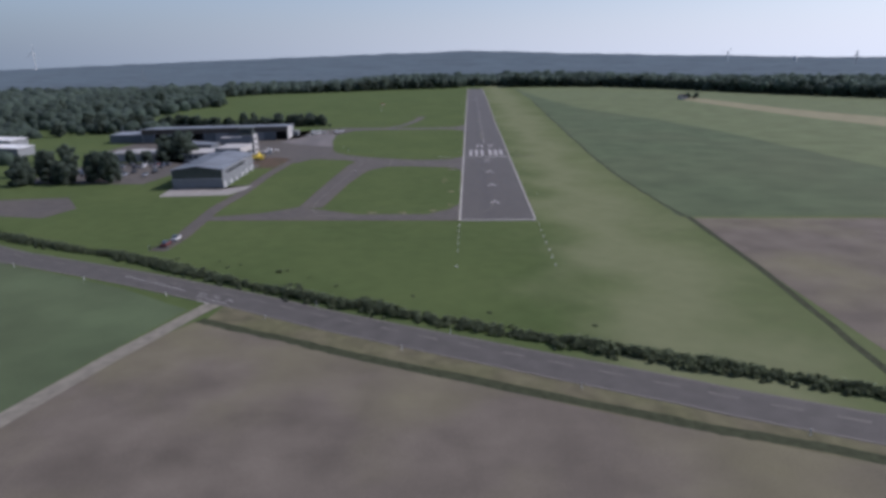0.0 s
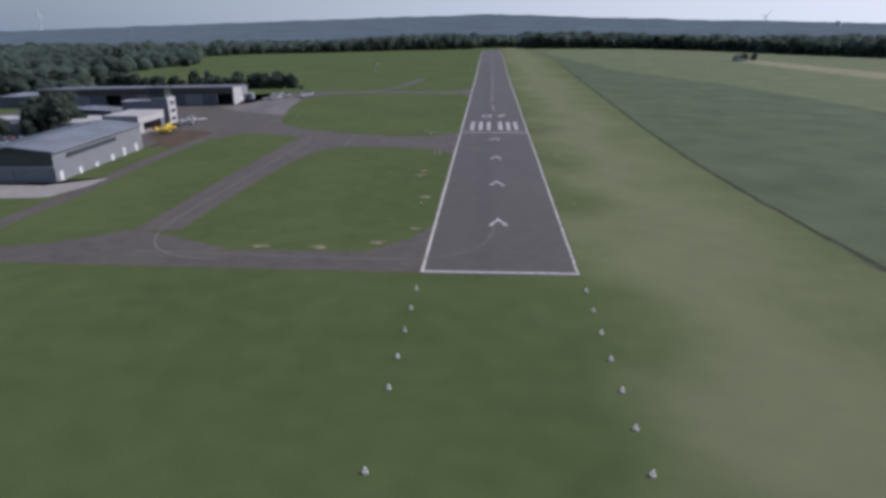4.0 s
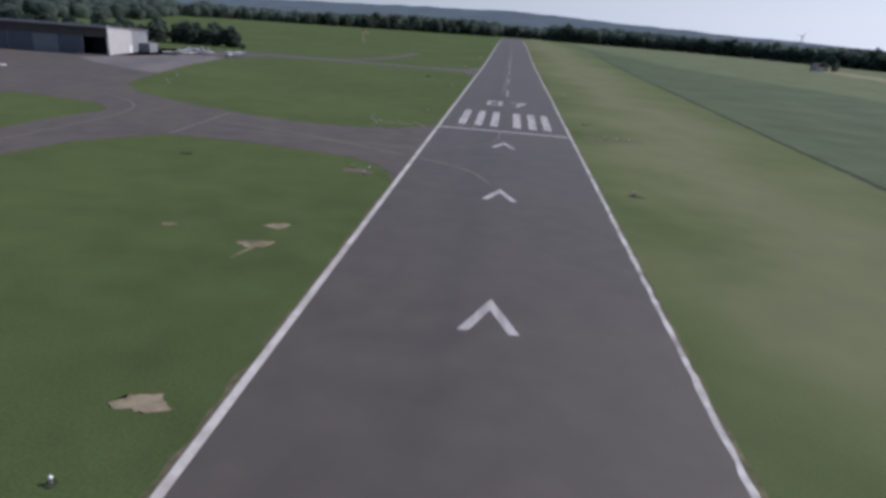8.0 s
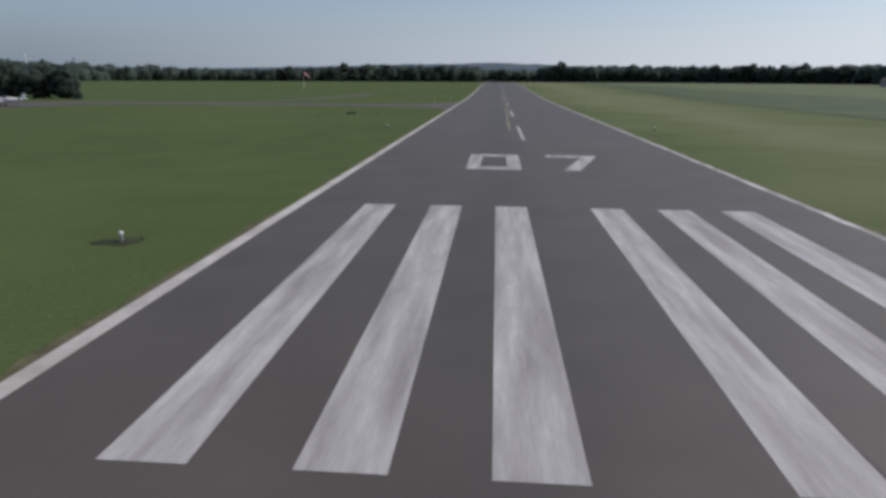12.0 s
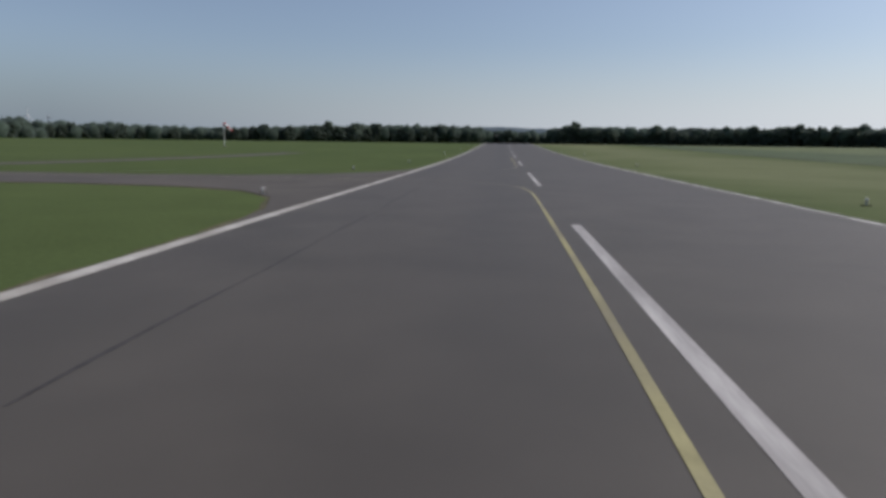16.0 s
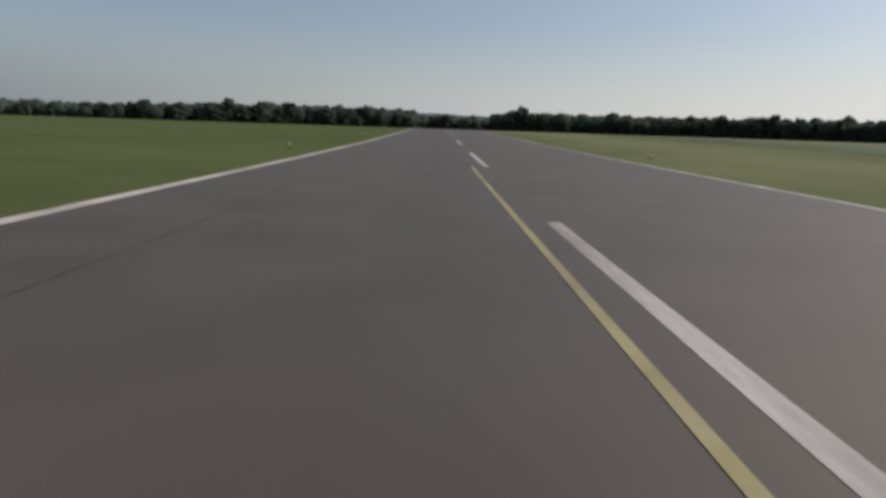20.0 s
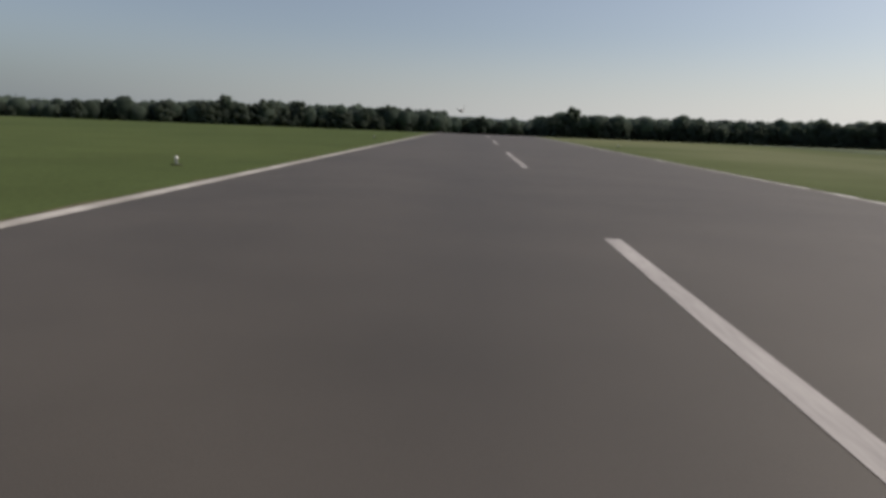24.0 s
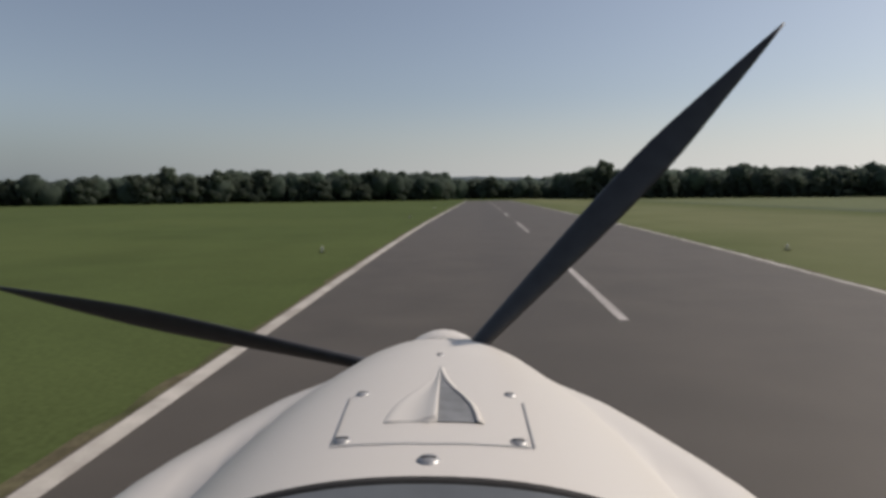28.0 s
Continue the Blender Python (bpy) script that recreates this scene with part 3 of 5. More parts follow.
def make_tree(name, seed, height, radius, base_part, clumps, cards, card, label):
    rng = np.random.default_rng(seed)
    t = new(name)
    tagged(t, label, "tree")
    part("trunk", trunk_bm(rng, height, height * base_part, height * 0.018 + 0.05), M_BARK, t)
    v, f = crown_arrays(rng, height, radius, height * base_part, clumps, cards, card)
    c = new("crown", fast_mesh("crown", v, f, M_LEAF))
    c.parent = t
    return t


TREES = [make_tree("tree", 11 + i, h, r, b, 30, 40, 0.44, lab) for i, (h, r, b, lab) in enumerate((
    (16, 6.4, 0.04, "tall dark green broadleaf tree at the wood's edge"), (14.0, 7.2, 0.02, "broad dark green tree at the wood's edge"),
    (16.5, 5.8, 0.05, "tall dark green broadleaf tree at the wood's edge"), (12.5, 6.0, 0.02, "rounded dark green tree at the wood's edge"),
    (15.5, 7.8, 0.03, "broad dark green tree at the wood's edge"), (16.8, 7.0, 0.06, "tall dark green broadleaf tree at the wood's edge"),
    (10.5, 5.6, 0.0, "low bushy green tree at the wood's edge"), (14.5, 4.8, 0.03, "slim dark green tree at the wood's edge")))]
FRONT = [(-2300, 240), (-800, 215), (-430, 225), (-345, 540), (-299, 604), (-227, 634), (-120, 705), (-28, 735), (-18, 795), (46, 795), (56, 738), (120, 738), (215, 695), (275, 610), (350, 440), (415, 370), (620, 310), (1000, 240), (2600, 100)]


# the nearer wood reaches out to a corner before the clearing
EDGE = [(-430, 225), (-320, 318), (-274, 360)] + FRONT[3:17]


def front_y(x):
    """How far north the wood's edge lies."""
    return float(np.interp(x, [p[0] for p in FRONT], [p[1] for p in FRONT]))


def growth(x):
    """The wood's edge is young and low in the west, and dips beyond the runway's end."""
    return float(np.interp(x, [-400, -345, -285, -262, -235, -200, -150, -30, -18, 46, 58, 200, 280], [1.0, .74, .7, .72, .72, .9, 1.05, 1.05, .88, .88, 1.14, 1.12, 1.0]))


rt = random.Random(5)
used = set()


def put_tree(x, y, s, group="trees along the wood's edge"):
    k = rt.randrange(len(TREES))
    src = TREES[k]
    m = pose(x, y, ground_z(y) - 0.15, 0, 0, rt.uniform(0, 360))
    if k not in used:
        used.add(k)
        src.matrix_basis = m
        src.scale = (s, s, s * rt.uniform(0.92, 1.08))
        t = src
    else:
        t = copy_thing(src, m)
        t.scale = (s * rt.uniform(0.9, 1.1), s * rt.uniform(0.9, 1.1), s * rt.uniform(0.85, 1.12))
    t["group"] = group
    return t


# edge rows, followed along the front line
for a, b in zip(EDGE, EDGE[1:]):
    L = math.hypot(b[0] - a[0], b[1] - a[1])
    n = int(L / 7.5)
    for i in range(n):
        u = (i + rt.random()) / n
        x, y = a[0] + (b[0] - a[0]) * u, a[1] + (b[1] - a[1]) * u
        nx, ny = (a[1] - b[1]) / L, (b[0] - a[0]) / L
        d = rt.uniform(0, 9)
        put_tree(x + nx * d, y + ny * d, growth(x) * (0.93 + 0.1 * math.sin(x * 0.031) + 0.07 * math.sin(x * 0.083 + 1) + rt.uniform(-0.16, 0.11)))


def build_woods():
    """The wood behind its edge: rough crowns, wider apart with distance, up to the rolling canopy of the hills."""
    rng = np.random.default_rng(3)
    v0, f0 = ICO2
    vs, fs, n0 = [], [], 0
    spots = []
    for x in np.arange(-1000, 1000, 9.0):
        for d in np.arange(7, 90, 9.0):
            spots.append((x + rng.uniform(-4, 4), front_y(x) + d + rng.uniform(-4, 4), rng.uniform(4.6, 7.0), rng.uniform(12, 16.5)))
    for x in np.arange(-1100, 1100, 17.0):
        for d in np.arange(95, 330, 17.0):
            spots.append((x + rng.uniform(-7, 7), front_y(x) + d + rng.uniform(-7, 7), rng.uniform(7.5, 11.0), rng.uniform(13, 18)))
    for x in np.arange(-760, -290, 10.0):
        for y in np.arange(60 if x < -330 else 205, 330, 11.0):
            if rng.uniform() < (0.9 if y > 190 else 0.42):
                spots.append((x + rng.uniform(-5, 5), y + rng.uniform(-5, 5), rng.uniform(4.2, 6.6), rng.uniform(8, 12) if y < 190 else rng.uniform(11, 15)))
    for x in np.arange(-430, -272, 9.5):
        lo = np.interp(x, [-430, -320, -274], [228, 322, 364])
        hi = np.interp(x, [-430, -345, -274], [560, 545, 366])
        for y in np.arange(lo + 5, hi, 9.5):
            spots.append((x + rng.uniform(-4, 4), y + rng.uniform(-4, 4), rng.uniform(4.4, 6.6), rng.uniform(11, 15.5)))
    for _ in range(230):
        x, y = rng.uniform(-450, -225), rng.uniform(118, 262)
        if not (x > -300 and y > 205 or x > -255 and 150 < y < 190):
            spots.append((x, y, rng.uniform(3.2, 5.0), rng.uniform(7, 11.5)))
    for _ in range(46):
        spots.append((rng.uniform(-345, -238), rng.uniform(-18, 8), rng.uniform(2.6, 4.0), rng.uniform(5, 8)))
    for _ in range(40):
        spots.append((rng.uniform(-350, -303), rng.uniform(72, 130), rng.uniform(3.2, 4.6), rng.uniform(7, 11)))
    for x, y, r, h in spots:
        h *= growth(x) * rng.uniform(.86, 1.1) if x > -400 else 1.0
        c = np.array([x, y, ground_z(y) + h - r])
        d = v0 * np.array([r, r, r * 1.05]) * 0.94 * (1 + 0.14 * rng.normal(size=(len(v0), 1))) + c
        vs.append(d), fs.append(f0 + n0)
        n0 += len(d)
        nrm = rng.normal(size=(40, 3))
        nrm[:, 2] = np.abs(nrm[:, 2])
        nrm /= np.linalg.norm(nrm, axis=1, keepdims=True)
        p, f2 = leaf_cards(rng, c + nrm * r * rng.uniform(0.92, 1.08, (40, 1)), nrm, 0.17 * r)
        vs.append(p), fs.append(f2 + n0)
        n0 += len(p)
    w = new("woods", fast_mesh("woods", np.concatenate(vs), np.concatenate(fs), M_LEAF2))
    tagged(w, "dense dark green mixed wood beyond the airfield", "woods", kind="stuff")


build_woods()
HILL_AZ = [-60, -37, -29, -21, -12, -4.5, -0.6, 5, 12, 21, 26, 31, 60]
HILL_Z = [14, 14, 33, 50, 68, 80, 86, 74, 53, 33, 20, 11, 8]


def build_far_woods():
    rng = np.random.default_rng(8)
    rs = np.concatenate([np.linspace(1000, 2000, 50), np.linspace(2030, 4700, 90)])
    az = np.radians(np.linspace(-75, 75, 520))
    A, R = np.meshgrid(az, rs)
    X, Y = R * np.sin(A), R * np.cos(A) - 200
    top = np.interp(np.degrees(A), HILL_AZ, HILL_Z)
    rise = np.clip((R - 1900) / 2100, 0, 1) ** 1.5
    fy = np.interp(X, [p[0] for p in FRONT], [p[1] for p in FRONT])
    rough = rng.normal(size=X.shape)
    swell = rng.normal(size=X.shape)
    for _ in range(2):
        rough = (rough + np.roll(rough, 1, 0) + np.roll(rough, 1, 1) + np.roll(rough, -1, 1)) / 4
    for _ in range(14):
        swell = (swell + np.roll(swell, 1, 0) + np.roll(swell, -1, 0) + np.roll(swell, 1, 1) + np.roll(swell, -1, 1)) / 5
    Z = 3 + top * rise + 10 + 2.6 * rough + 16 * swell
    near = np.clip((Y - fy - 60) / 160, 0, 1) * np.clip((R - 1000) / 60, 0, 1)
    Z = Z * near - 3 * (1 - near)
    v = np.stack([X, Y, Z], -1).reshape(-1, 3)
    n, m = X.shape
    i = np.arange(n * m).reshape(n, m)
    a, b, c, d = i[:-1, :-1].ravel(), i[:-1, 1:].ravel(), i[1:, 1:].ravel(), i[1:, :-1].ravel()
    f = np.concatenate([np.stack([a, b, c], 1), np.stack([a, c, d], 1)])
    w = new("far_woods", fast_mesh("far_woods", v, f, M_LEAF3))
    tagged(w, "distant wooded plain and low hills, tinted for haze", "woods", kind="stuff")


build_far_woods()

# trees among the buildings, behind the long hangar and in the rough land to the west
ROUND = "trees round the airfield buildings"
for x, y, s in ((-121, 168, 0.55), (-128, 171, 0.63), (-136, 167, 0.62), (-144, 171, 0.69), (-153, 166, 0.63), (-162, 169, 0.7), (-171, 164, 0.65), (-181, 167, 0.69), (-190, 162, 0.62), (-205, 164, 0.7), (-214, 160, 0.65), (-224, 163, 0.7), (-234, 158, 0.63), (-250, 160, 0.7), (-260, 155, 0.75), (-272, 158, 0.7), (-283, 152, 0.75), (-295, 154, 0.79), (-114, 163, 0.19), (-132, 176, 0.58), (-158, 176, 0.62), (-176, 175, 0.66), (-243, 168, 0.7), (-267, 168, 0.79), (-290, 166, 0.79)):
    put_tree(x, y, s, ROUND)
for x, y, s in ((-153, -4, 1), (-160, -6, 0.95), (-156, 4, 1), (-164, 1, 0.9), (-157, -64, 0.95), (-165, -60, 1), (-176, -66, 1.02), (-185, -62, 0.98), (-180, -55, 0.92), (-192, -69, 0.92), (-175, -14, 0.55), (-183, -20, 0.5), (-168, -12, 0.5), (-178, -23, 0.45), (-206, -48, 0.7), (-214, -66, 0.6), (-201, -92, 0.55), (-221, -90, 0.65), (-212, -22, 0.55), (-226, -6, 0.5)):
    put_tree(x, y, s, ROUND)
for x, y, s in ((-262, -10, 0.7), (-280, 5, 0.7), (-300, 40, 0.8), (-320, 90, 0.8), (-290, 110, 0.7), (-270, 128, 0.8), (-310, 180, 0.9), (-330, 190, 0.9), (-350, 150, 0.8), (-370, 230, 0.9), (-400, 180, 0.9), (-340, 250, 0.9), (-310, 280, 0.9), (-380, 60, 0.8), (-420, 120, 0.9), (-440, 40, 0.8), (-350, -20, 0.7), (-400, -40, 0.8), (-300, 330, 1), (-330, 345, 1)):
    put_tree(x, y, s, ROUND)
# the row behind the long hangar stands close, and rough woodland fills the land west of it
for i in range(26):
    x = -118 - 6.9 * i
    put_tree(x + rt.uniform(-1.5, 1.5), 169 - .045 * (-118 - x) * 2 + rt.uniform(-3, 3), rt.uniform(.46, .66), ROUND)
for x, y, k in ((229, 398, .42), (225, 394, .36), (235, 396, .4), (240, 404, .4)):
    put_tree(x, y, k, "trees beside the field house")


def build_hedge():
    """A low ragged belt of shrubs, thick with small leaf sprays."""
    rng = np.random.default_rng(21)
    line = smooth_line([(-300, -68), (-240, -97), (-150, -145), (-119, -159.5), (-98, -168), (-80, -177.5), (-65, -186), (-52, -192.3), (-41, -198), (-23, -205.5), (-2, -214.5), (25, -225.5), (51, -235.5), (120, -262)], 6)
    P = np.array(line)
    seg = np.concatenate([[0], np.cumsum(np.hypot(*np.diff(P, axis=0).T))])
    vs, fs, n0 = [], [], 0
    v0, f0 = ICO2
    for s in np.arange(0, seg[-1], 0.8):
        x, y = np.interp(s, seg, P[:, 0]), np.interp(s, seg, P[:, 1])
        swell = 1 + 0.22 * math.sin(s * 0.11) + 0.18 * math.sin(s * 0.31 + 1)
        for k in range(3):
            off = rng.normal() * 1.1 + 0.2
            r = rng.uniform(0.55, 0.95) * swell * math.exp(-(off / 2.6) ** 2)
            c = np.array([x + off * 0.4 + rng.normal() * 0.3, y + off, r * 0.55])
            d = v0 * r * 0.58 * np.array([1.3, 1.3, 0.9]) * (1 + 0.15 * rng.normal(size=(len(v0), 1))) + c
            vs.append(d), fs.append(f0 + n0)
            n0 += len(d)
            nrm = rng.normal(size=(64, 3))
            nrm[:, 2] = np.abs(nrm[:, 2]) * 1.2
            nrm /= np.linalg.norm(nrm, axis=1, keepdims=True)
            p, f2 = leaf_cards(rng, c + nrm * r * np.array([1.2, 1.2, 1]) * rng.uniform(0.75, 1.15, (64, 1)), nrm, 0.24)
            vs.append(p), fs.append(f2 + n0)
            n0 += len(p)
    h = new("hedge", fast_mesh("hedge", np.concatenate(vs), np.concatenate(fs), M_HEDGE))
    tagged(h, "low dark green hedge along the country road", "hedge", kind="stuff")


def make_bush(seed, r, material, label):
    """A low dense shrub: one ragged crown on short stems."""
    rng = np.random.default_rng(seed)
    b = tagged(new("bush"), label, "bush", "bushes in the grass by the road")
    vs, fs, n0 = [], [], 0
    v0, f0 = ICO2
    for k in range(7):
        c = np.array([rng.normal() * r * .5, rng.normal() * r * .5, r * rng.uniform(.3, .6)])
        d = v0 * r * .5 * (1 + 0.12 * rng.normal(size=(len(v0), 1))) + c
        vs.append(d), fs.append(f0 + n0)
        n0 += len(d)
        nrm = rng.normal(size=(40, 3))
        nrm /= np.linalg.norm(nrm, axis=1, keepdims=True)
        p, f2 = leaf_cards(rng, c + nrm * r * .55, nrm, 0.18)
        vs.append(p), fs.append(f2 + n0)
        n0 += len(p)
    c = new("crown", fast_mesh("crown", np.concatenate(vs), np.concatenate(fs), material))
    c.parent = b
    bm = bmesh.new()
    for k in range(4):
        bmesh.ops.create_cone(bm, cap_ends=True, segments=5, radius1=.05, radius2=.03, depth=r * .6, matrix=Matrix.Translation((rng.normal() * .15, rng.normal() * .15, r * .25)))
    part("stems", bm, M_BARK, b)
    return b


def build_bushes():
    b1 = make_bush(4, 0.9, M_HEDGE, "small dark green bush in rough grass")
    b2 = make_bush(5, 0.8, M_HEDGE, "pale green tuft of reeds beside the hedge")
    first = {0: b1, 1: b2}
    spots = [(-53.3, -180.5, 0, 1), (-66.4, -176.4, 0, .9), (-37.5, -189.4, 0, .8), (-64.3, -174.6, 0, .7), (-51.2, -179.5, 0, .8), (-70, -172, 0, .6), (-45, -184, 0, .6), (-82, -170, 0, .9), (-77, -174, 0, .8), (-88, -168.5, 0, .8), (-72, -178.5, 1, 1.2), (-69.5, -180, 1, 1), (-48, -189, 1, 1), (-45.5, -190.5, 1, 1.1), (-30, -197, 1, 1), (-27, -199, 1, .9), (-20, -196, 0, .7), (-5, -205, 0, .8), (14, -211, 0, .8), (-100, -163, 0, 1), (-92, -171, 1, 1.1)]
    for x, y, k, sc in spots:
        m = pose(x, y, 0, 0, 0, x * 37 % 360) @ Matrix.Diagonal((sc * .95, sc * .8, sc * .5, 1))
        if k in first:
            first.pop(k).matrix_basis = m
        else:
            copy_thing(b1 if k == 0 else b2, m)


build_bushes()


def build_weeds():
    """Dark clumps of weeds standing in the mown grass."""
    w = make_bush(9, 0.8, M_HEDGE, "dark clump of weeds in the mown grass")
    w["group"] = "weed clumps on the airfield"
    w.name = "weed_clump"
    for i, (x, y, k) in enumerate(((-26.5, 102, .62), (-22.4, 103, .58), (-31.2, 100, .4), (-38, -38, .5))):
        m = pose(x, y, 0, 0, 0, 70 * i) @ Matrix.Diagonal((k * 1.5, k, k * .6, 1))
        if i:
            copy_thing(w, m)
        else:
            w.matrix_basis = m


build_weeds()
build_hedge()

# ================= buildings =================
M_GLASS = node_mat("dark_window_glass", (0.05, 0.06, 0.07), 0.12, 0.1, 1.0, 5.0, 0.0, spec=0.8)
M_DOOR = node_mat("white_door_paint", (0.72, 0.72, 0.70), 0.6, 0.05, 0.5, 8.0, 0.0)
M_FASCIA = node_mat("pale_fascia", (0.40, 0.39, 0.375), 0.7, 0.08, 0.4, 8.0, 0.0)
M_RED = node_mat("red_paint", (0.45, 0.05, 0.03), 0.5, 0.1, 1.0, 8.0, 0.0)
M_YPAINT = node_mat("yellow_paint", (0.75, 0.55, 0.05), 0.45, 0.08, 1.0, 8.0, 0.0)
M_METAL = node_mat("galvanised_metal", (0.45, 0.46, 0.47), 0.45, 0.1, 3.0, 20.0, 0.0, metal=0.6)
M_RUBBER = node_mat("rubber", (0.03, 0.03, 0.03), 0.8, 0.2, 3.0, 20.0, 0.0)
M_GEL = node_mat("white_gelcoat", (0.53, 0.515, 0.49), 0.4, 0.015, 2.0, 3.0, 0.0, spec=0.3, grain=0.02)
M_GREENCLAD = node_mat("dark_green_cladding", (0.075, 0.088, 0.075), 0.7, 0.1, 0.6, 8.0, 0.05)
M_BROWN = node_mat("brown_sheet", (0.10, 0.085, 0.075), 0.7, 0.15, 0.5, 8.0, 0.0)


def ribbed_wall(name, p0, p1, z0, z1, material, parent, thick=0.25, pitch=1.2):
    """A sheet wall with upright ribs."""
    a, b = Vector((*p0, 0)), Vector((*p1, 0))
    L = (b - a).length
    d = (b - a).normalized()
    n = Vector((d.y, -d.x, 0))
    bm = bmesh.new()
    m = Matrix((( d.x, n.x, 0, a.x), (d.y, n.y, 0, a.y), (0, 0, 1, 0), (0, 0, 0, 1)))
    box_bm(0, -thick, z0, L, 0, z1, bm)
    k = int(L / pitch)
    for i in range(1, k):
        box_bm(i * L / k - 0.06, 0, z0 + 0.02, i * L / k + 0.06, 0.05, z1 - 0.02, bm)
    bmesh.ops.transform(bm, matrix=m, verts=bm.verts[:])
    return part(name, bm, material, parent)


def gable_roof(name, x0, y0, x1, y1, z, rise, material, parent, over=0.5, thick=0.25):
    """Ridge along y."""
    xm = (x0 + x1) / 2
    prof = [(x0 - over, z), (xm, z + rise), (x1 + over, z), (x1 + over, z + thick), (xm, z + rise + thick), (x0 - over, z + thick)]
    bm = bmesh.new()
    A = [bm.verts.new((x, y0 - over, h)) for x, h in prof]
    B = [bm.verts.new((x, y1 + over, h)) for x, h in prof]
    for i in range(6):
        j = (i + 1) % 6
        bm.faces.new((A[i], A[j], B[j], B[i]))
    bm.faces.new(A[::-1])
    bm.faces.new(B)
    bmesh.ops.recalc_face_normals(bm, faces=bm.faces[:])
    roof = part(name, bm, material, parent)
    n = int((y1 - y0) / 3)
    for side in (-1, 1):
        xe = x0 - over if side < 0 else x1 + over
        for i in range(n + 1):
            y = y0 + (y1 - y0) * i / n
            bm = bmesh.new()
            v = [bm.verts.new(q) for q in ((xe, y - .05, z + thick), (xe, y + .05, z + thick), (xm, y + .05, z + rise + thick), (xm, y - .05, z + rise + thick))]
            w = [bm.verts.new((q.co.x, q.co.y, q.co.z + 0.07)) for q in v]
            bm.faces.new(w)
            for k in range(4):
                bm.faces.new((v[k], v[(k + 1) % 4], w[(k + 1) % 4], w[k]))
            bmesh.ops.recalc_face_normals(bm, faces=bm.faces[:])
            part("seam", bm, material, roof)
    return roof


def build_hangar():
    h = tagged(empty("hangar"), "grey sheet metal hangar with shallow ribbed roof beside service road", "hangar")
    x0, x1, y0, y1, H = -124.7, -105.0, -77.0, -31.0, 7.1
    ribbed_wall("wall", (x1, y0), (x1, y1), 0, H, M_WALL_GREY, h)
    ribbed_wall("wall", (x0, y1), (x0, y0), 0, H, M_WALL_GREY, h)
    ribbed_wall("wall", (x1 - .25, y1), (x0 + .25, y1), 0, H, M_WALL_GREY, h)
    gable_roof("roof", x0, y0, x1, y1, H, 1.4, M_ROOF, h)
    for y, nm in ((y0 + .3, "gable"), (y1 - .3, "gable")):
        bm = bmesh.new()
        f = bm.faces.new([bm.verts.new(p) for p in ((x0, y, H), (x1, y, H), ((x0 + x1) / 2, y, H + 1.38))])
        r = bmesh.ops.extrude_face_region(bm, geom=[f])
        bmesh.ops.translate(bm, verts=[v for v in r["geom"] if isinstance(v, bmesh.types.BMVert)], vec=(0, 0.2, 0))
        bmesh.ops.recalc_face_normals(bm, faces=bm.faces[:])
        part(nm, bm, M_GREENCLAD, h)
    w = (x1 - x0 - .5) / 4
    ribbed_wall("upper_cladding", (x0 + .26, y0 - .02), (x1 - .26, y0 - .02), 3.6, H, M_GREENCLAD, h, 0.2, 1.0)
    for i in range(4):
        a = x0 + .25 + i * w
        ribbed_wall("sliding_door", (a + .03, y0 - (.30 if i % 2 else .16)), (a + w - .03, y0 - (.30 if i % 2 else .16)), 0.05, 3.75, M_WALL_GREY, h, 0.1, 1.0)
    box("door_rail", x0, y0 - .42, 3.75, x1, y0 - .05, 3.95, M_METAL, h)
    # strip window and doors of the sunny side
    for i in range(10):
        a = -71.5 + i * 2.5
        win = box("window", x1 - .1, a, 4.9, x1 + .12, a + 2.5, 6.1, M_WALL_BLUE, h)
        box("pane", x1 + .10, a + .1, 5.0, x1 + .15, a + 2.4, 6.0, M_GLASS, win)
    for a, z in ((-75.4, 2.3), (-67.0, 1.6), (-59.0, 1.2), (-50.5, 1.6), (-43.5, 2.3), (-36.0, 2.2)):
        dr = box("door", x1 - .05, a, 0, x1 + .13, a + 1.2, z, M_DOOR, h)
        box("door_handle", x1 + .13, a + .95, z * .45, x1 + .19, a + 1.07, z * .45 + .08, M_METAL, dr)
    box("gutter", x1 + .5, y0, H - .05, x1 + .66, y1, H + .12, M_METAL, h)
    turn = Matrix.Translation((x1, y0, 0)) @ Matrix.Rotation(radians(4.0), 4, "Z") @ Matrix.Translation((-x1, -y0, 0))
    h.matrix_world = turn


build_hangar()


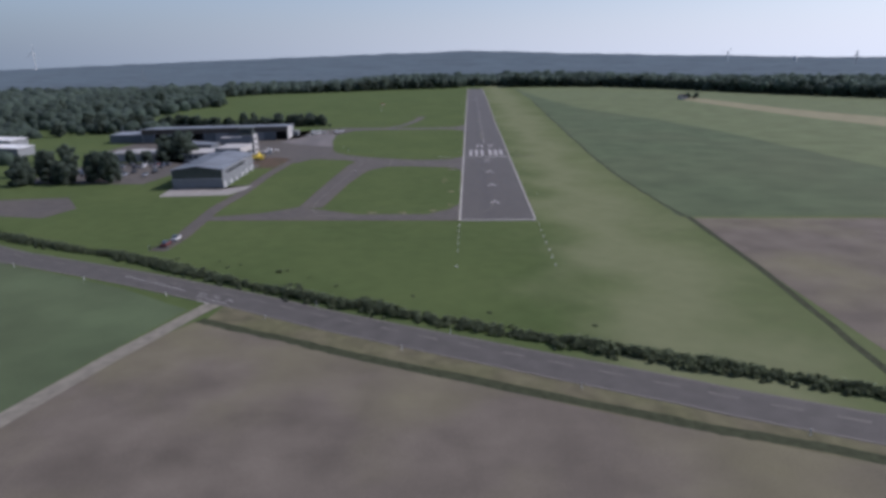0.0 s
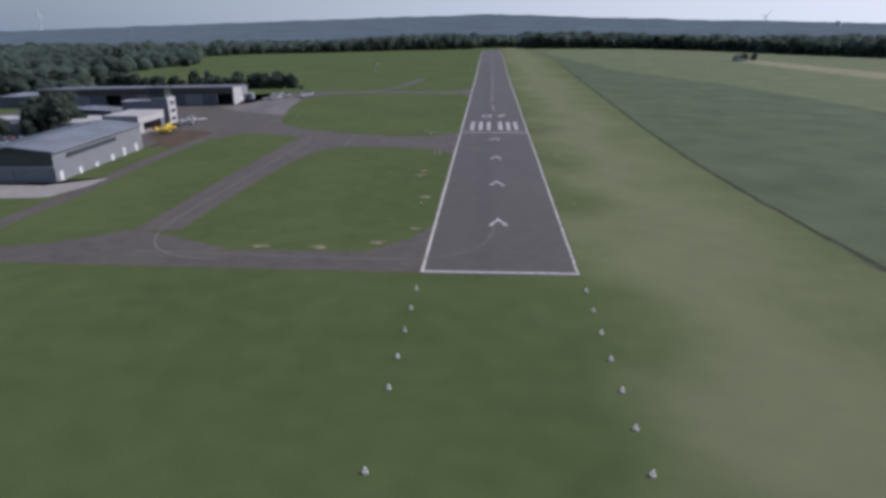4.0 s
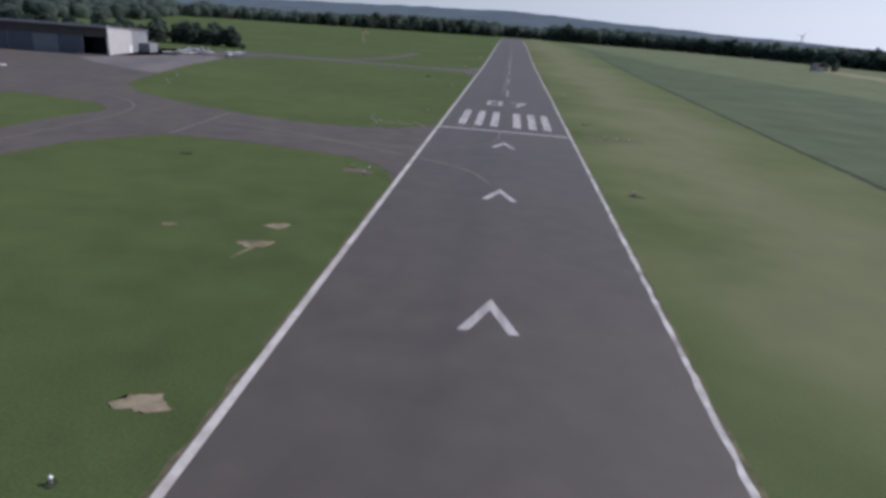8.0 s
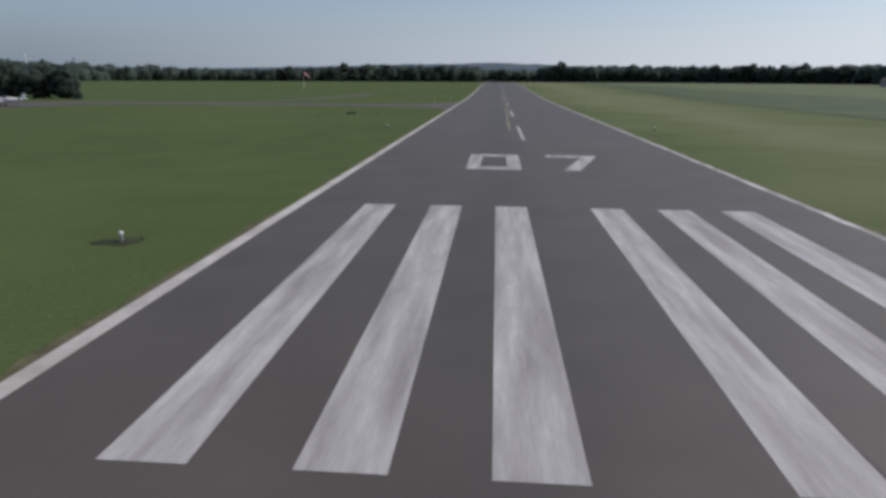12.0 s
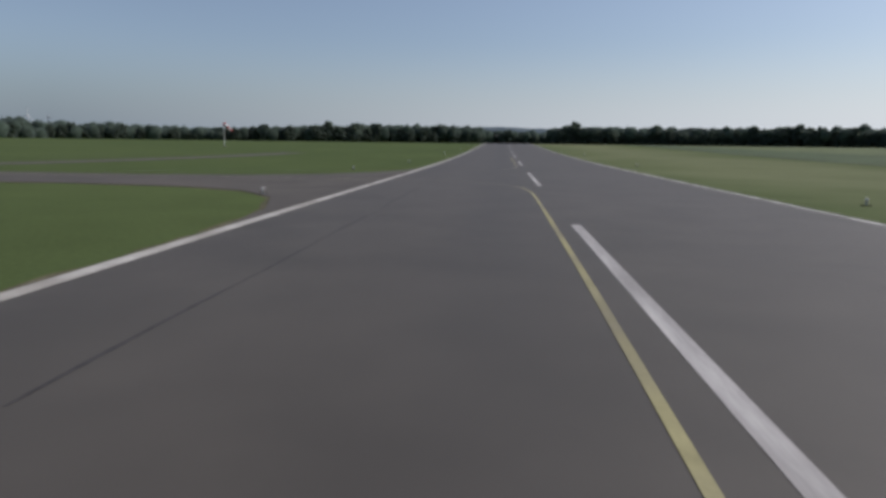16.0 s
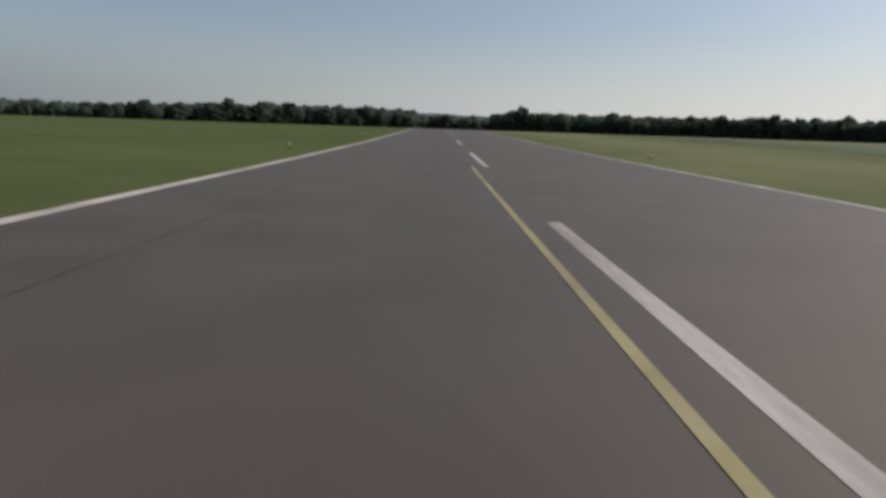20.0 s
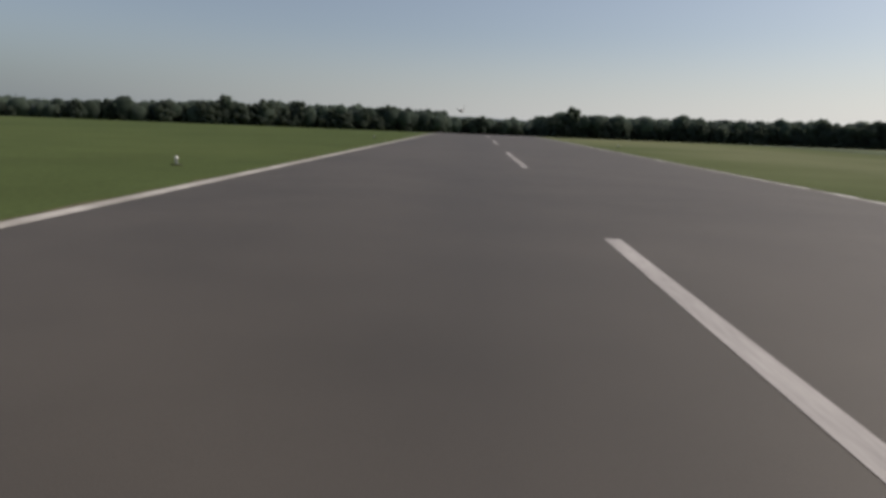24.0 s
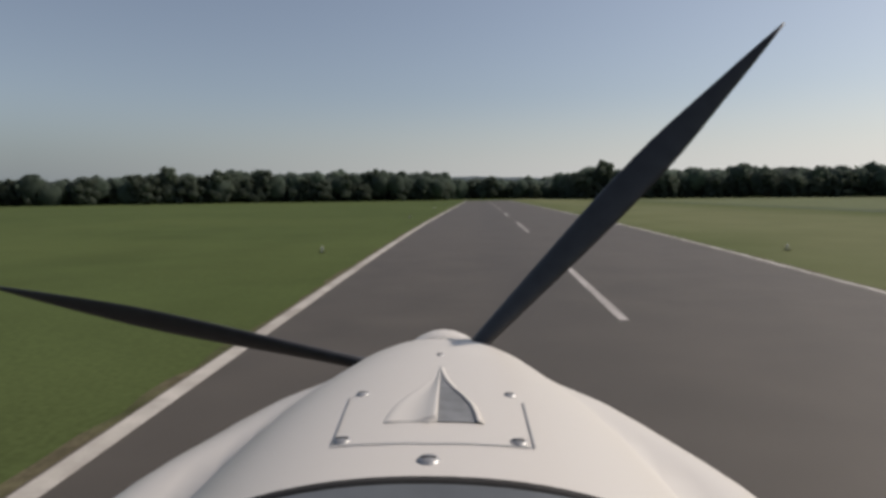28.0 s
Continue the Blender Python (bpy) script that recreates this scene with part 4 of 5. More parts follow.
def build_long_hangar():
    h = tagged(empty("long_hangar"), "long low grey hangar with sliding doors and dark upper band", "hangar")
    x0, x1, y0, y1, H, HB = -211.0, -122.0, 82.0, 112.0, 8.3, 6.6
    box("back_wall", x0, y1 - .3, 0, x1, y1, HB, M_WALL_GREY, h)

    def side_wall(xa, xb, ya, yb, m):
        """An end wall whose top follows the falling roof."""
        za, zb = (H + (HB - H) * (y - y0) / (y1 - y0) for y in (ya, yb))
        bm = bmesh.new()
        v = [bm.verts.new(p) for x in (xa, xb) for p in ((x, ya, 0), (x, yb, 0), (x, yb, zb), (x, ya, za))]
        for q in ((0, 1, 2, 3), (7, 6, 5, 4), (0, 4, 5, 1), (1, 5, 6, 2), (2, 6, 7, 3), (3, 7, 4, 0)):
            bm.faces.new([v[i] for i in q])
        bmesh.ops.recalc_face_normals(bm, faces=bm.faces[:])
        return part("end_wall", bm, m, h)

    side_wall(x1 - .3, x1, y0, y0 + 17, M_PLASTER)
    side_wall(x1 - .3, x1 - .02, y0 + 17.02, y1, M_WALL_GREY)
    side_wall(x0, x0 + .3, y0, y1, M_WALL_GREY)
    bm = box_bm(x0 - .4, y0 - 1.4, H, x1 + .4, y1 + .4, H + .3)
    for v in bm.verts:
        v.co.z += (HB - H) * (v.co.y - y0) / (y1 - y0) + .08
    part("roof", bm, M_ROOF, h)
    box("fascia", x0 - .4, y0 - 1.55, H - .2, x1 + .4, y0 - 1.41, H + .55, M_FASCIA, h)
    box("upper_band", x0, y0 - .1, 5.2, x1 - .3, y0 + .2, H, M_BROWN, h, label="dark brown upper band")
    n = 12
    w = (x1 - x0 - 1) / n
    for i in range(n):
        a = x0 + .5 + i * w
        if i in (n - 1, 4, 1):
            continue
        ribbed_wall("sliding_door", (a + .05, y0 - (.25 if i % 2 else 0.05)), (a + w - .05, y0 - (.25 if i % 2 else 0.05)), 0.05, 5.2, M_WALL_GREY if i in (2, 6, 9) else M_WALL_BLUE, h, 0.12, 1.6)
    # Dark sheets inside the open bays put their shade into the colour.
    for i in (1, 4, n - 1):
        a = x0 + .5 + i * w
        box("bay", a, y0 + 6, 0, a + w, y0 + 6.2, 5.2, M_DARK, h, label="dark sheet for the shade of an open bay")
    for i in range(n + 1):
        a = x0 + .5 + i * w
        box("post", a - .12, y0 - .02, 0, a + .12, y0 + .35, 5.2, M_METAL, h)
    box("low_wing", x0 - 20, y0 + 2, 0, x0 - .02, y1 - 6, 5.0, M_WALL_BLUE, h, label="lower bluegrey wing of the hangar")
    box("wing_roof", x0 - 20.3, y0 + 1.7, 5.0, x0 - .02, y1 - 5.7, 5.25, M_ROOF, h)
    box("annex", x1 + .02, 104, 0, x1 + 3.6, 111, 3.0, M_WALL_GREY, h)
    box("door", x1 - .05, 96.5, 0, x1 + .1, 98.4, 2.4, M_DOOR, h)
    h.matrix_world = Matrix.Translation((x1 - 1.3, y0, 0)) @ Matrix.Rotation(radians(8.0), 4, "Z") @ Matrix.Translation((-x1, -y0, 0))


build_long_hangar()


def build_tower():
    h = tagged(empty("control_tower", -1.5, 1.5), "control tower with white end wall, shade-grey wing and dark glazed cab", "tower building")
    x0, xm, x1, y0, y1, H = -141.0, -129.0, -122.5, 17.5, 23.7, 9.6
    # Grey puts the shade of walls turned from the sun into their colour.
    box("wall", xm, y0 + .02, 0, x1 - .3, y1 - .02, H, M_TOWER_SHADE, h, 0.03)
    box("end_wall", x1 - .3, y0, 0, x1, y1, H + .25, M_PLASTER, h, 0.03, "bright white end wall")
    box("wing_wall", x0, y0 + .4, 0, xm, y1 - .3, 8.3, M_TOWER_SHADE, h, 0.03, "plain wing wall in shade grey")
    box("wing_roof", x0 - .25, y0 + .15, 8.3, xm, y1 - .05, 8.6, M_FASCIA, h, 0.03)
    box("roof", xm - .2, y0 - .15, H, x1 - .31, y1 + .15, H + .25, M_FASCIA, h, 0.03)
    for k in range(3):
        z = 1.2 + 2.95 * k
        w = box("window", x1 - .05, y0 + 1.5, z, x1 + .06, y0 + 4.9, z + 1.35, M_FASCIA, h)
        for j in range(3):
            box("pane", x1 + .03, y0 + 1.6 + 1.1 * j, z + .1, x1 + .09, y0 + 2.6 + 1.1 * j, z + 1.25, M_GLASS, w)
        box("sill", x1 + .01, y0 + 1.4, z - .1, x1 + .16, y0 + 5.0, z - .01, M_CONC, w)
    box("door", xm + 1.4, y0 - .04, 0, xm + 2.5, y0 + .1, 2.1, M_BROWN, h)
    box("cab_base", -130.2, y0 + .6, H + .25, -123.3, y1 - .6, H + 1.3, M_GREENCLAD, h, 0.1, "dark green cab wall")
    cab = box("cab", -130, y0 + .8, H + 1.3, -123.5, y1 - .8, H + 3.6, M_GLASS, h, 0.25, "dark glazed control cab")
    box("cab_roof", -130.7, y0 + .3, H + 3.6, -122.9, y1 - .3, H + 4.0, M_GREENCLAD, h, 0.1)
    for x, y in ((-130, y0 + .75), (-127.8, y0 + .75), (-125.7, y0 + .75), (-123.5, y0 + .75), (-123.45, y0 + 3.1), (-123.45, y1 - .8)):
        box("mullion", x - .1, y - .1, H + 1.3, x + .1, y + .1, H + 3.6, M_GREENCLAD, cab)
    bm = bmesh.new()
    bmesh.ops.create_cone(bm, cap_ends=True, segments=8, radius1=.06, radius2=.03, depth=3.0, matrix=Matrix.Translation((-127, y0 + 3, H + 5.5)))
    part("antenna", bm, M_METAL, h)


build_tower()


def build_terminal():
    h = tagged(empty("terminal_building"), "low white airfield building with open hangar bay", "building")
    x0, x1, y0, y1, H = -154.0, -123.5, -5.0, 13.5, 5.9
    box("wall", x0, y0, 0, -136, y1, 3.6, M_PLASTER, h, 0.03)
    box("roof", x0 - .6, y0 - .6, 3.6, -136, y1 + .4, 3.95, M_FASCIA, h)
    for i in range(6):
        w = box("window", x0 + 1 + i * 2.9, y0 - .06, 1.1, x0 + 3 + i * 2.9, y0 + .05, 2.6, M_FASCIA, h)
        box("pane", x0 + 1.1 + i * 2.9, y0 - .09, 1.2, x0 + 2.9 + i * 2.9, y0 - .03, 2.5, M_GLASS, w)
    # bay
    box("side_wall", -136, y0, 0, x1, y0 + .3, H, M_PLASTER, h)
    box("side_wall", -136, y1 - .3, 0, x1, y1, H, M_PLASTER, h)
    box("back_wall", -136, y0 + .3, 0, -135.7, y1 - .3, H, M_PLASTER, h)
    box("bay_roof", -136.3, y0 - .3, H, x1 + .5, y1 + .3, H + .3, M_FASCIA, h)
    for i in range(5):
        w = box("window", -135 + i * 2.2, y0 - .06, 1.2, -133.4 + i * 2.2, y0 + .05, 3.0, M_FASCIA, h)
        box("pane", -134.9 + i * 2.2, y0 - .09, 1.3, -133.5 + i * 2.2, y0 - .03, 2.9, M_GLASS, w)
    box("lintel", x1 - .02, y0, H - 2.5, x1 + .25, y1, H, M_PLASTER, h, 0, "deep white beam over the bay")
    box("front_wall", x1 - .02, y0, 0, x1 + .24, y0 + 3.0, H - 2.5, M_PLASTER, h)
    for k in range(3):
        box("folded_door", x1 - .3 - .22 * k, y1 - 1.9, .05, x1 - .18 - .22 * k, y1 - .35, H - 2.55, M_WALL_GREY, h)
    box("floor_slab", -135.7, y0 + .3, 0, x1 + 1.2, y1 - .3, .06, M_CONC, h)
    box("fence", x1 - 4, -13, 0, x1 + 4, -12.8, 1.0, M_BROWN, h)


build_terminal()


def shed(x0, y0, x1, y1, h, m, roofm, label):
    s = tagged(empty("shed"), label, "building", "sheds beyond the car park")
    box("wall", x0, y0, 0, x1, y1, h, m, s)
    gable_roof("roof", x0, y0, x1, y1, h, 0.9, roofm, s, 0.4, 0.2)
    for i in range(3):
        a = x0 + (x1 - x0) * (i + .25) / 3
        box("window", a, y0 - .06, h * .35, a + (x1 - x0) / 7, y0 + .05, h * .75, M_GLASS, s)


shed(-292, 14, -252, 28, 4.5, M_WALL_GREY, M_DOOR, "low grey shed with a white roof among trees")
shed(-330, 50, -282, 66, 4.5, M_WALL_GREY, M_DOOR, "long low shed with a white roof among trees")
shed(-192, -6, -167, 8, 3.6, M_PLASTER, M_FASCIA, "low pale flat building behind the car park")
shed(-178, 24, -150, 36, 4.0, M_WALL_BLUE, M_ROOF, "low grey workshop behind the tower")


def build_field_house():
    h = tagged(empty("field_house", 220, 388, ground_z(388), 20), "small white house among trees beside the field", "house")
    box("wall", -4, -3, 0, 4, 3, 3.2, M_PLASTER, h)
    gable_roof("roof", -4, -3, 4, 3, 3.2, 2.2, M_BROWN, h, 0.4, 0.2)
    for x in (-2.4, 1.2):
        w = box("window", x, -3.06, 1.0, x + 1.2, -2.95, 2.2, M_FASCIA, h)
        box("pane", x + .1, -3.09, 1.1, x + 1.1, -3.03, 2.1, M_GLASS, w)


build_field_house()


# ================= vehicles and aircraft =================
def loft(sections, material, name, parent, smooth=True, caps=True, label=""):
    """Skin over rings of equal length."""
    bm = bmesh.new()
    rings = [[bm.verts.new(p) for p in s] for s in sections]
    for a, b in zip(rings, rings[1:]):
        n = len(a)
        for i in range(n):
            bm.faces.new((a[i], a[(i + 1) % n], b[(i + 1) % n], b[i]))
    if caps:
        bm.faces.new(rings[0][::-1])
        bm.faces.new(rings[-1])
    bmesh.ops.recalc_face_normals(bm, faces=bm.faces[:])
    return part(name, bm, material, parent, label, smooth)


CAR_COLOURS = [node_mat("car_paint", c, 0.42, 0.03, 1.0, 8.0, 0.0, spec=0.4) for c in ((0.22, 0.23, 0.245), (0.02, 0.02, 0.025), (0.03, 0.04, 0.07), (0.55, 0.55, 0.55), (0.14, 0.03, 0.03), (0.08, 0.08, 0.09))]


def make_car(material, word):
    c = tagged(new("car"), f"{word} parked car on the asphalt car park", "car", "parked cars")
    body = [(-2.1, .45, .62, .55), (-2.0, .3, .88, .8), (-1.2, .25, .95, .9), (1.0, .25, .95, .9), (1.9, .28, .8, .8), (2.15, .4, .6, .6)]
    secs = [[(-w * .85, y, z0), (w * .85, y, z0), (w, y, (z0 + h) / 2), (w * .92, y, h), (-w * .92, y, h), (-w, y, (z0 + h) / 2)] for y, z0, h, w in ((b[0], b[1], b[2], b[3]) for b in body)]
    loft(secs, material, "body", c, False)
    cab = [(-1.75, .88, .78), (-1.1, 1.42, .62), (0.2, 1.45, .62), (1.0, .92, .78)]
    loft([[(-.8, y, .86), (.8, y, .86), (w, y, h), (-w, y, h)] for y, h, w in cab], M_GLASS, "cabin", c, False)
    for x in (-.78, .78):
        for y in (-1.35, 1.35):
            bm = bmesh.new()
            bmesh.ops.create_cone(bm, cap_ends=True, segments=12, radius1=.32, radius2=.32, depth=.2, matrix=Matrix.Translation((x, y, .32)) @ Matrix.Rotation(math.pi / 2, 4, "Y"))
            part("wheel", bm, M_RUBBER, c)
    return c


rc = random.Random(9)
cars = [make_car(m, w) for m, w in zip(CAR_COLOURS, ("silver", "black", "dark blue", "white", "dark red", "dark grey"))]
spots = [(-188 + 3.1 * i, y) for y in (-48, -40, -26, -18) for i in range(13)]
rc.shuffle(spots)
for i, (x, y) in enumerate(spots[:34]):
    m = pose(x + rc.uniform(-.2, .2), y + rc.uniform(-.4, .4), 0.035, 0, 0, rc.choice((0, 180)) + rc.uniform(-3, 3))
    if i < len(cars):
        cars[i].matrix_basis = m
    else:
        copy_thing(cars[rc.choice((0, 0, 1, 1, 1, 2, 2, 3, 5, 5, 5))], m)


copy_thing(cars[4], pose(-90.2, -158.0, .055, 0, 0, 4))
copy_thing(cars[3], pose(-90, -152.4, .055, 0, 0, 4))
copy_thing(cars[2], pose(-118.2, 11.5, .045, 0, 0, 75))["label"] = "dark blue parked car on the apron beside the tower"
copy_thing(cars[3], pose(-116.5, 17.5, .045, 0, 0, 100))["label"] = "white parked car on the apron beside the tower"


def make_plane(material, label, high=False, tail=None):
    """A light aircraft, nose along +y."""
    a = tagged(new("light_aircraft"), label, "aircraft", "parked light aircraft")
    st = [(3.3, .12, 1.15, .12), (3.0, .42, 1.15, .42), (1.6, .55, 1.2, .6), (0.3, .58, 1.3, .75), (-1.2, .42, 1.25, .55), (-3.6, .12, 1.35, .18)]
    secs = [[(w * math.cos(t), y, zc + h * math.sin(t)) for t in np.linspace(0, 2 * math.pi, 13)[:-1]] for y, w, zc, h in st]
    loft(secs, material, "fuselage", a)
    zw = 2.0 if high else 0.9
    bm = box_bm(-5.0, -.2, zw, 5.0, 1.2, zw + .16, None, .06)
    part("wing", bm, material, a)
    part("tailplane", box_bm(-1.6, -3.9, 1.45, 1.6, -3.1, 1.53, None, .03), material, a)
    bm = bmesh.new()
    f = bm.faces.new([bm.verts.new(p) for p in ((-.05, -3.0, 1.4), (-.05, -4.1, 1.4), (-.05, -4.15, 2.55), (-.05, -3.65, 2.55))])
    r = bmesh.ops.extrude_face_region(bm, geom=[f])
    bmesh.ops.translate(bm, verts=[v for v in r["geom"] if isinstance(v, bmesh.types.BMVert)], vec=(.1, 0, 0))
    bmesh.ops.recalc_face_normals(bm, faces=bm.faces[:])
    part("fin", bm, tail or material, a)
    loft([[(-.4, 1.3, 1.6), (.4, 1.3, 1.6), (.4, 1.3, 1.62), (-.4, 1.3, 1.62)], [(-.46, .5, 1.7), (.46, .5, 1.7), (.36, .5, 2.05), (-.36, .5, 2.05)], [(-.42, -.7, 1.6), (.42, -.7, 1.6), (.3, -.7, 1.95), (-.3, -.7, 1.95)]], M_GLASS, "canopy", a)
    part("propeller", box_bm(-.9, 3.3, 1.08, .9, 3.36, 1.2, None, .02), M_RUBBER, a)
    for x, y in ((-.9, .2), (.9, .2), (0, 2.6)):
        bm = bmesh.new()
        bmesh.ops.create_cone(bm, cap_ends=True, segments=12, radius1=.22, radius2=.22, depth=.14, matrix=Matrix.Translation((x, y, .22)) @ Matrix.Rotation(math.pi / 2, 4, "Y"))
        part("wheel", bm, M_RUBBER, a)
        part("strut", box_bm(x - .04, y - .05, .25, x + .04, y + .05, 1.0), M_METAL, a)
    return a


p1 = make_plane(M_DOOR, "white low-wing light aircraft parked on the apron")
p1.matrix_basis = pose(-108, 112, .04, 0, 0, 60)
for x, y, r in ((-112.5, 104, 40), (-98, 116, 100), (-115, 120, 75), (-117.5, 24.5, 215)):
    copy_thing(p1, pose(x, y, .04, 0, 0, r))
p2 = make_plane(M_YPAINT, "bright yellow light aircraft with a red fin before the open bay", True, M_RED)
p2.matrix_basis = pose(-117, 2.5, .04, 0, 0, -70)
copy_thing(p2, pose(-114.5, -5.5, .04, 0, 0, -100))


# ================= airfield furniture =================
def cyl(bm, x, y, z0, z1, r0, r1=None, seg=10):
    bmesh.ops.create_cone(bm, cap_ends=True, segments=seg, radius1=r0, radius2=r0 if r1 is None else r1, depth=z1 - z0, matrix=Matrix.Translation((x, y, (z0 + z1) / 2)))
    return bm


def make_edge_light():
    e = tagged(new("runway_edge_light"), "small white runway edge light on a dark base in grass", "light", "runway edge lights")
    part("base", cyl(bmesh.new(), 0, 0, 0, .05, .26, .23, 14), M_TURF, e)
    part("stem", cyl(bmesh.new(), 0, 0, .05, .26, .05), M_METAL, e)
    bm = bmesh.new()
    bmesh.ops.create_uvsphere(bm, u_segments=12, v_segments=8, radius=.085, matrix=Matrix.Translation((0, 0, .31)))
    part("lens", bm, M_DOOR, e, smooth=True)
    return e


el = make_edge_light()
first = True
for k in range(14):
    for sx in (-15.6, 15.6):
        y = -93 + 55.4 * k
        m = pose(sx, y, ground_z(y), 0, 0, 0)
        if first:
            el.matrix_basis, first = m, False
        else:
            copy_thing(el, m)


def make_approach_light():
    e = tagged(new("approach_light"), "white approach light on a pale round block in grass", "light", "approach lights before the runway")
    part("block", cyl(bmesh.new(), 0, 0, 0, .12, .30, .27, 16), M_FASCIA, e)
    part("stem", cyl(bmesh.new(), 0, 0, .12, .34, .05), M_METAL, e)
    bm = bmesh.new()
    bmesh.ops.create_uvsphere(bm, u_segments=12, v_segments=8, radius=.12, matrix=Matrix.Translation((0, 0, .42)))
    part("lens", bm, M_DOOR, e, smooth=True)
    return e


al = make_approach_light()
al.matrix_basis = pose(-11.6, -138, 0)
for x, y in [(-11.6, -138 - 6.4 * k) for k in (1, 2, 3, 4, 6)] + [(11.8, -137.6 - 6.3 * k) for k in range(7)]:
    copy_thing(al, pose(x, y, 0))
for x, y in ((-21.7, -.5), (-18.6, -.5), (-15.3, -.5), (-21.6, -4.1), (-17.6, -37.4), (-15.6, -40), (-18.3, 161.5), (17.5, 1.4), (19.5, 1.4), (21.5, 1.4)):
    copy_thing(el, pose(x, y, .02, 0, 0, 0))
tagged(flat("light_strip", rect(-22.8, -1.1, -13.7, -.3), .03, M_TRACK), "paved strip under the threshold lights", "pad", kind="structure")
tagged(flat("light_strip_east", rect(14, .6, 24, 2.2), .03, M_SOIL), "worn strip under the threshold lights", "pad", kind="structure")


def make_board():
    b = tagged(new("marker_board"), "white leaning marker board in the grass", "marker", "marker boards")
    part("post", box_bm(-.05, -.05, 0, .05, .05, 1.0), M_METAL, b)
    bm = box_bm(-.35, -.03, .35, .35, .03, 1.5, None, .02)
    bmesh.ops.rotate(bm, cent=(0, 0, .4), matrix=Matrix.Rotation(radians(18), 3, "X"), verts=bm.verts[:])
    part("panel", bm, M_DOOR, b)
    return b


bd = make_board()
bd.matrix_basis = pose(-23.3, .2, 0, 0, 0, 30)
bd.scale = (.62, .62, .62)
for x, y in ((-74.5, 26), (-79.5, 39.5), (-58.7, -42.8)):
    copy_thing(bd, pose(x, y, ground_z(y), 0, 0, 20))


def build_windsock():
    w = tagged(empty("windsock", -92, 295, ground_z(295)), "red and white windsock on a tall white mast", "windsock")
    part("mast", cyl(bmesh.new(), 0, 0, 0, 7.2, .11, .07), M_DOOR, w)
    part("foot", box_bm(-.5, -.5, 0, .5, .5, .15, None, .03), M_CONC, w)
    d = Vector((.8, -.35, -.55)).normalized()
    q = d.to_track_quat("Z", "Y").to_matrix()
    for i in range(5):
        s = []
        for k in (i, i + 1):
            c = Vector((0, 0, 7.1)) + d * (.2 + k * .85)
            r = .55 - .06 * k
            s.append([tuple(c + q @ Vector((r * math.cos(t), r * math.sin(t), 0))) for t in np.linspace(0, 2 * math.pi, 13)[:-1]])
        loft(s, M_RED if i % 2 == 0 else M_DOOR, "sock_band", w, caps=False, label="red band" if i % 2 == 0 else "white band")


build_windsock()


def patch(x, y, r, seed, material=None, sx=1.0):
    rr = random.Random(seed)
    n = 40
    pts = []
    ph = [rr.uniform(0, 6.28) for _ in range(5)]
    for i in range(n):
        a = 2 * math.pi * i / n
        k = r * (.85 + .16 * math.sin(2 * a + ph[0]) + .13 * math.sin(3 * a + ph[1]) + .1 * math.sin(5 * a + ph[2]) + .07 * math.sin(9 * a + ph[3]) + .05 * math.sin(14 * a + ph[4]))
        pts.append((x + k * sx * math.cos(a), y + k * math.sin(a)))
    o = flat("bare_patch", pts, .022, material or M_SAND)
    tagged(o, "sandy worn or shade-dark patch in the grass", "soil", "bare patches", "structure")


for i, (x, y, r, sx) in enumerate(((-18.3, -61.3, 1.0, 1.7), (-18.4, -66.0, 1.45, 1.25), (-26.7, -63.5, .65, 1.5), (-15.2, -87.5, 1.3, 1.3), (-40, -120.8, 1.4, 1.6), (-30, -120.8, 1.3, 1.8), (-20.3, -118, 1.2, 1.8), (-14.9, -110, 1.0, 1.5))):
    patch(x, y, r * .75, i, None, sx)
tagged(band("bare_streak", [(-18.9, -69.3), (-18.7, -68.2), (-18.3, -67)], .28, .023, M_SAND, wob=.3, step=.5), "narrow bare streak in the grass", "soil", "bare patches", "structure")
patch(-16.6, -38.6, 1.5, 71, M_SOIL, 1.3)
patch(-21.6, -4.1, .8, 72, M_SOIL, 1.2)
# Dark patches; those round the lights paint shade into the turf colour.
for i, (x, y, r) in enumerate(((-38, -38, 1.1), (16.1, 18.8, 1.4), (15.6, 1.2, 1.5), (-15.7, 17.8, 1.1), (15.6, -38.6, 1.2), (-38, -113, .8))):
    patch(x, y, r * .55, 40 + i, M_TURF, 1.5)


def build_turbine(x, y, h, rot, label):
    w = tagged(empty("wind_turbine", x, y, 0), label, "wind turbine", "distant wind turbines")
    part("tower", cyl(bmesh.new(), 0, 0, -10, h, 2.2, 1.2), M_DOOR, w)
    part("nacelle", box_bm(-2, -4, h - 1.5, 2, 4, h + 2, None, .5), M_DOOR, w)
    for k in range(3):
        bm = bmesh.new()
        bmesh.ops.create_cone(bm, cap_ends=True, segments=6, radius1=1.3, radius2=.25, depth=h * .45, matrix=Matrix.Translation((0, -5, h)) @ Matrix.Rotation(radians(rot + 120 * k), 4, "Y") @ Matrix.Translation((0, 0, h * .225)))
        part("blade", bm, M_DOOR, w)


build_turbine(-2100, 2780, 105, 10, "pale wind turbine far beyond the woods")
build_turbine(1111, 2600, 62, 40, "pale wind turbine on the far horizon")


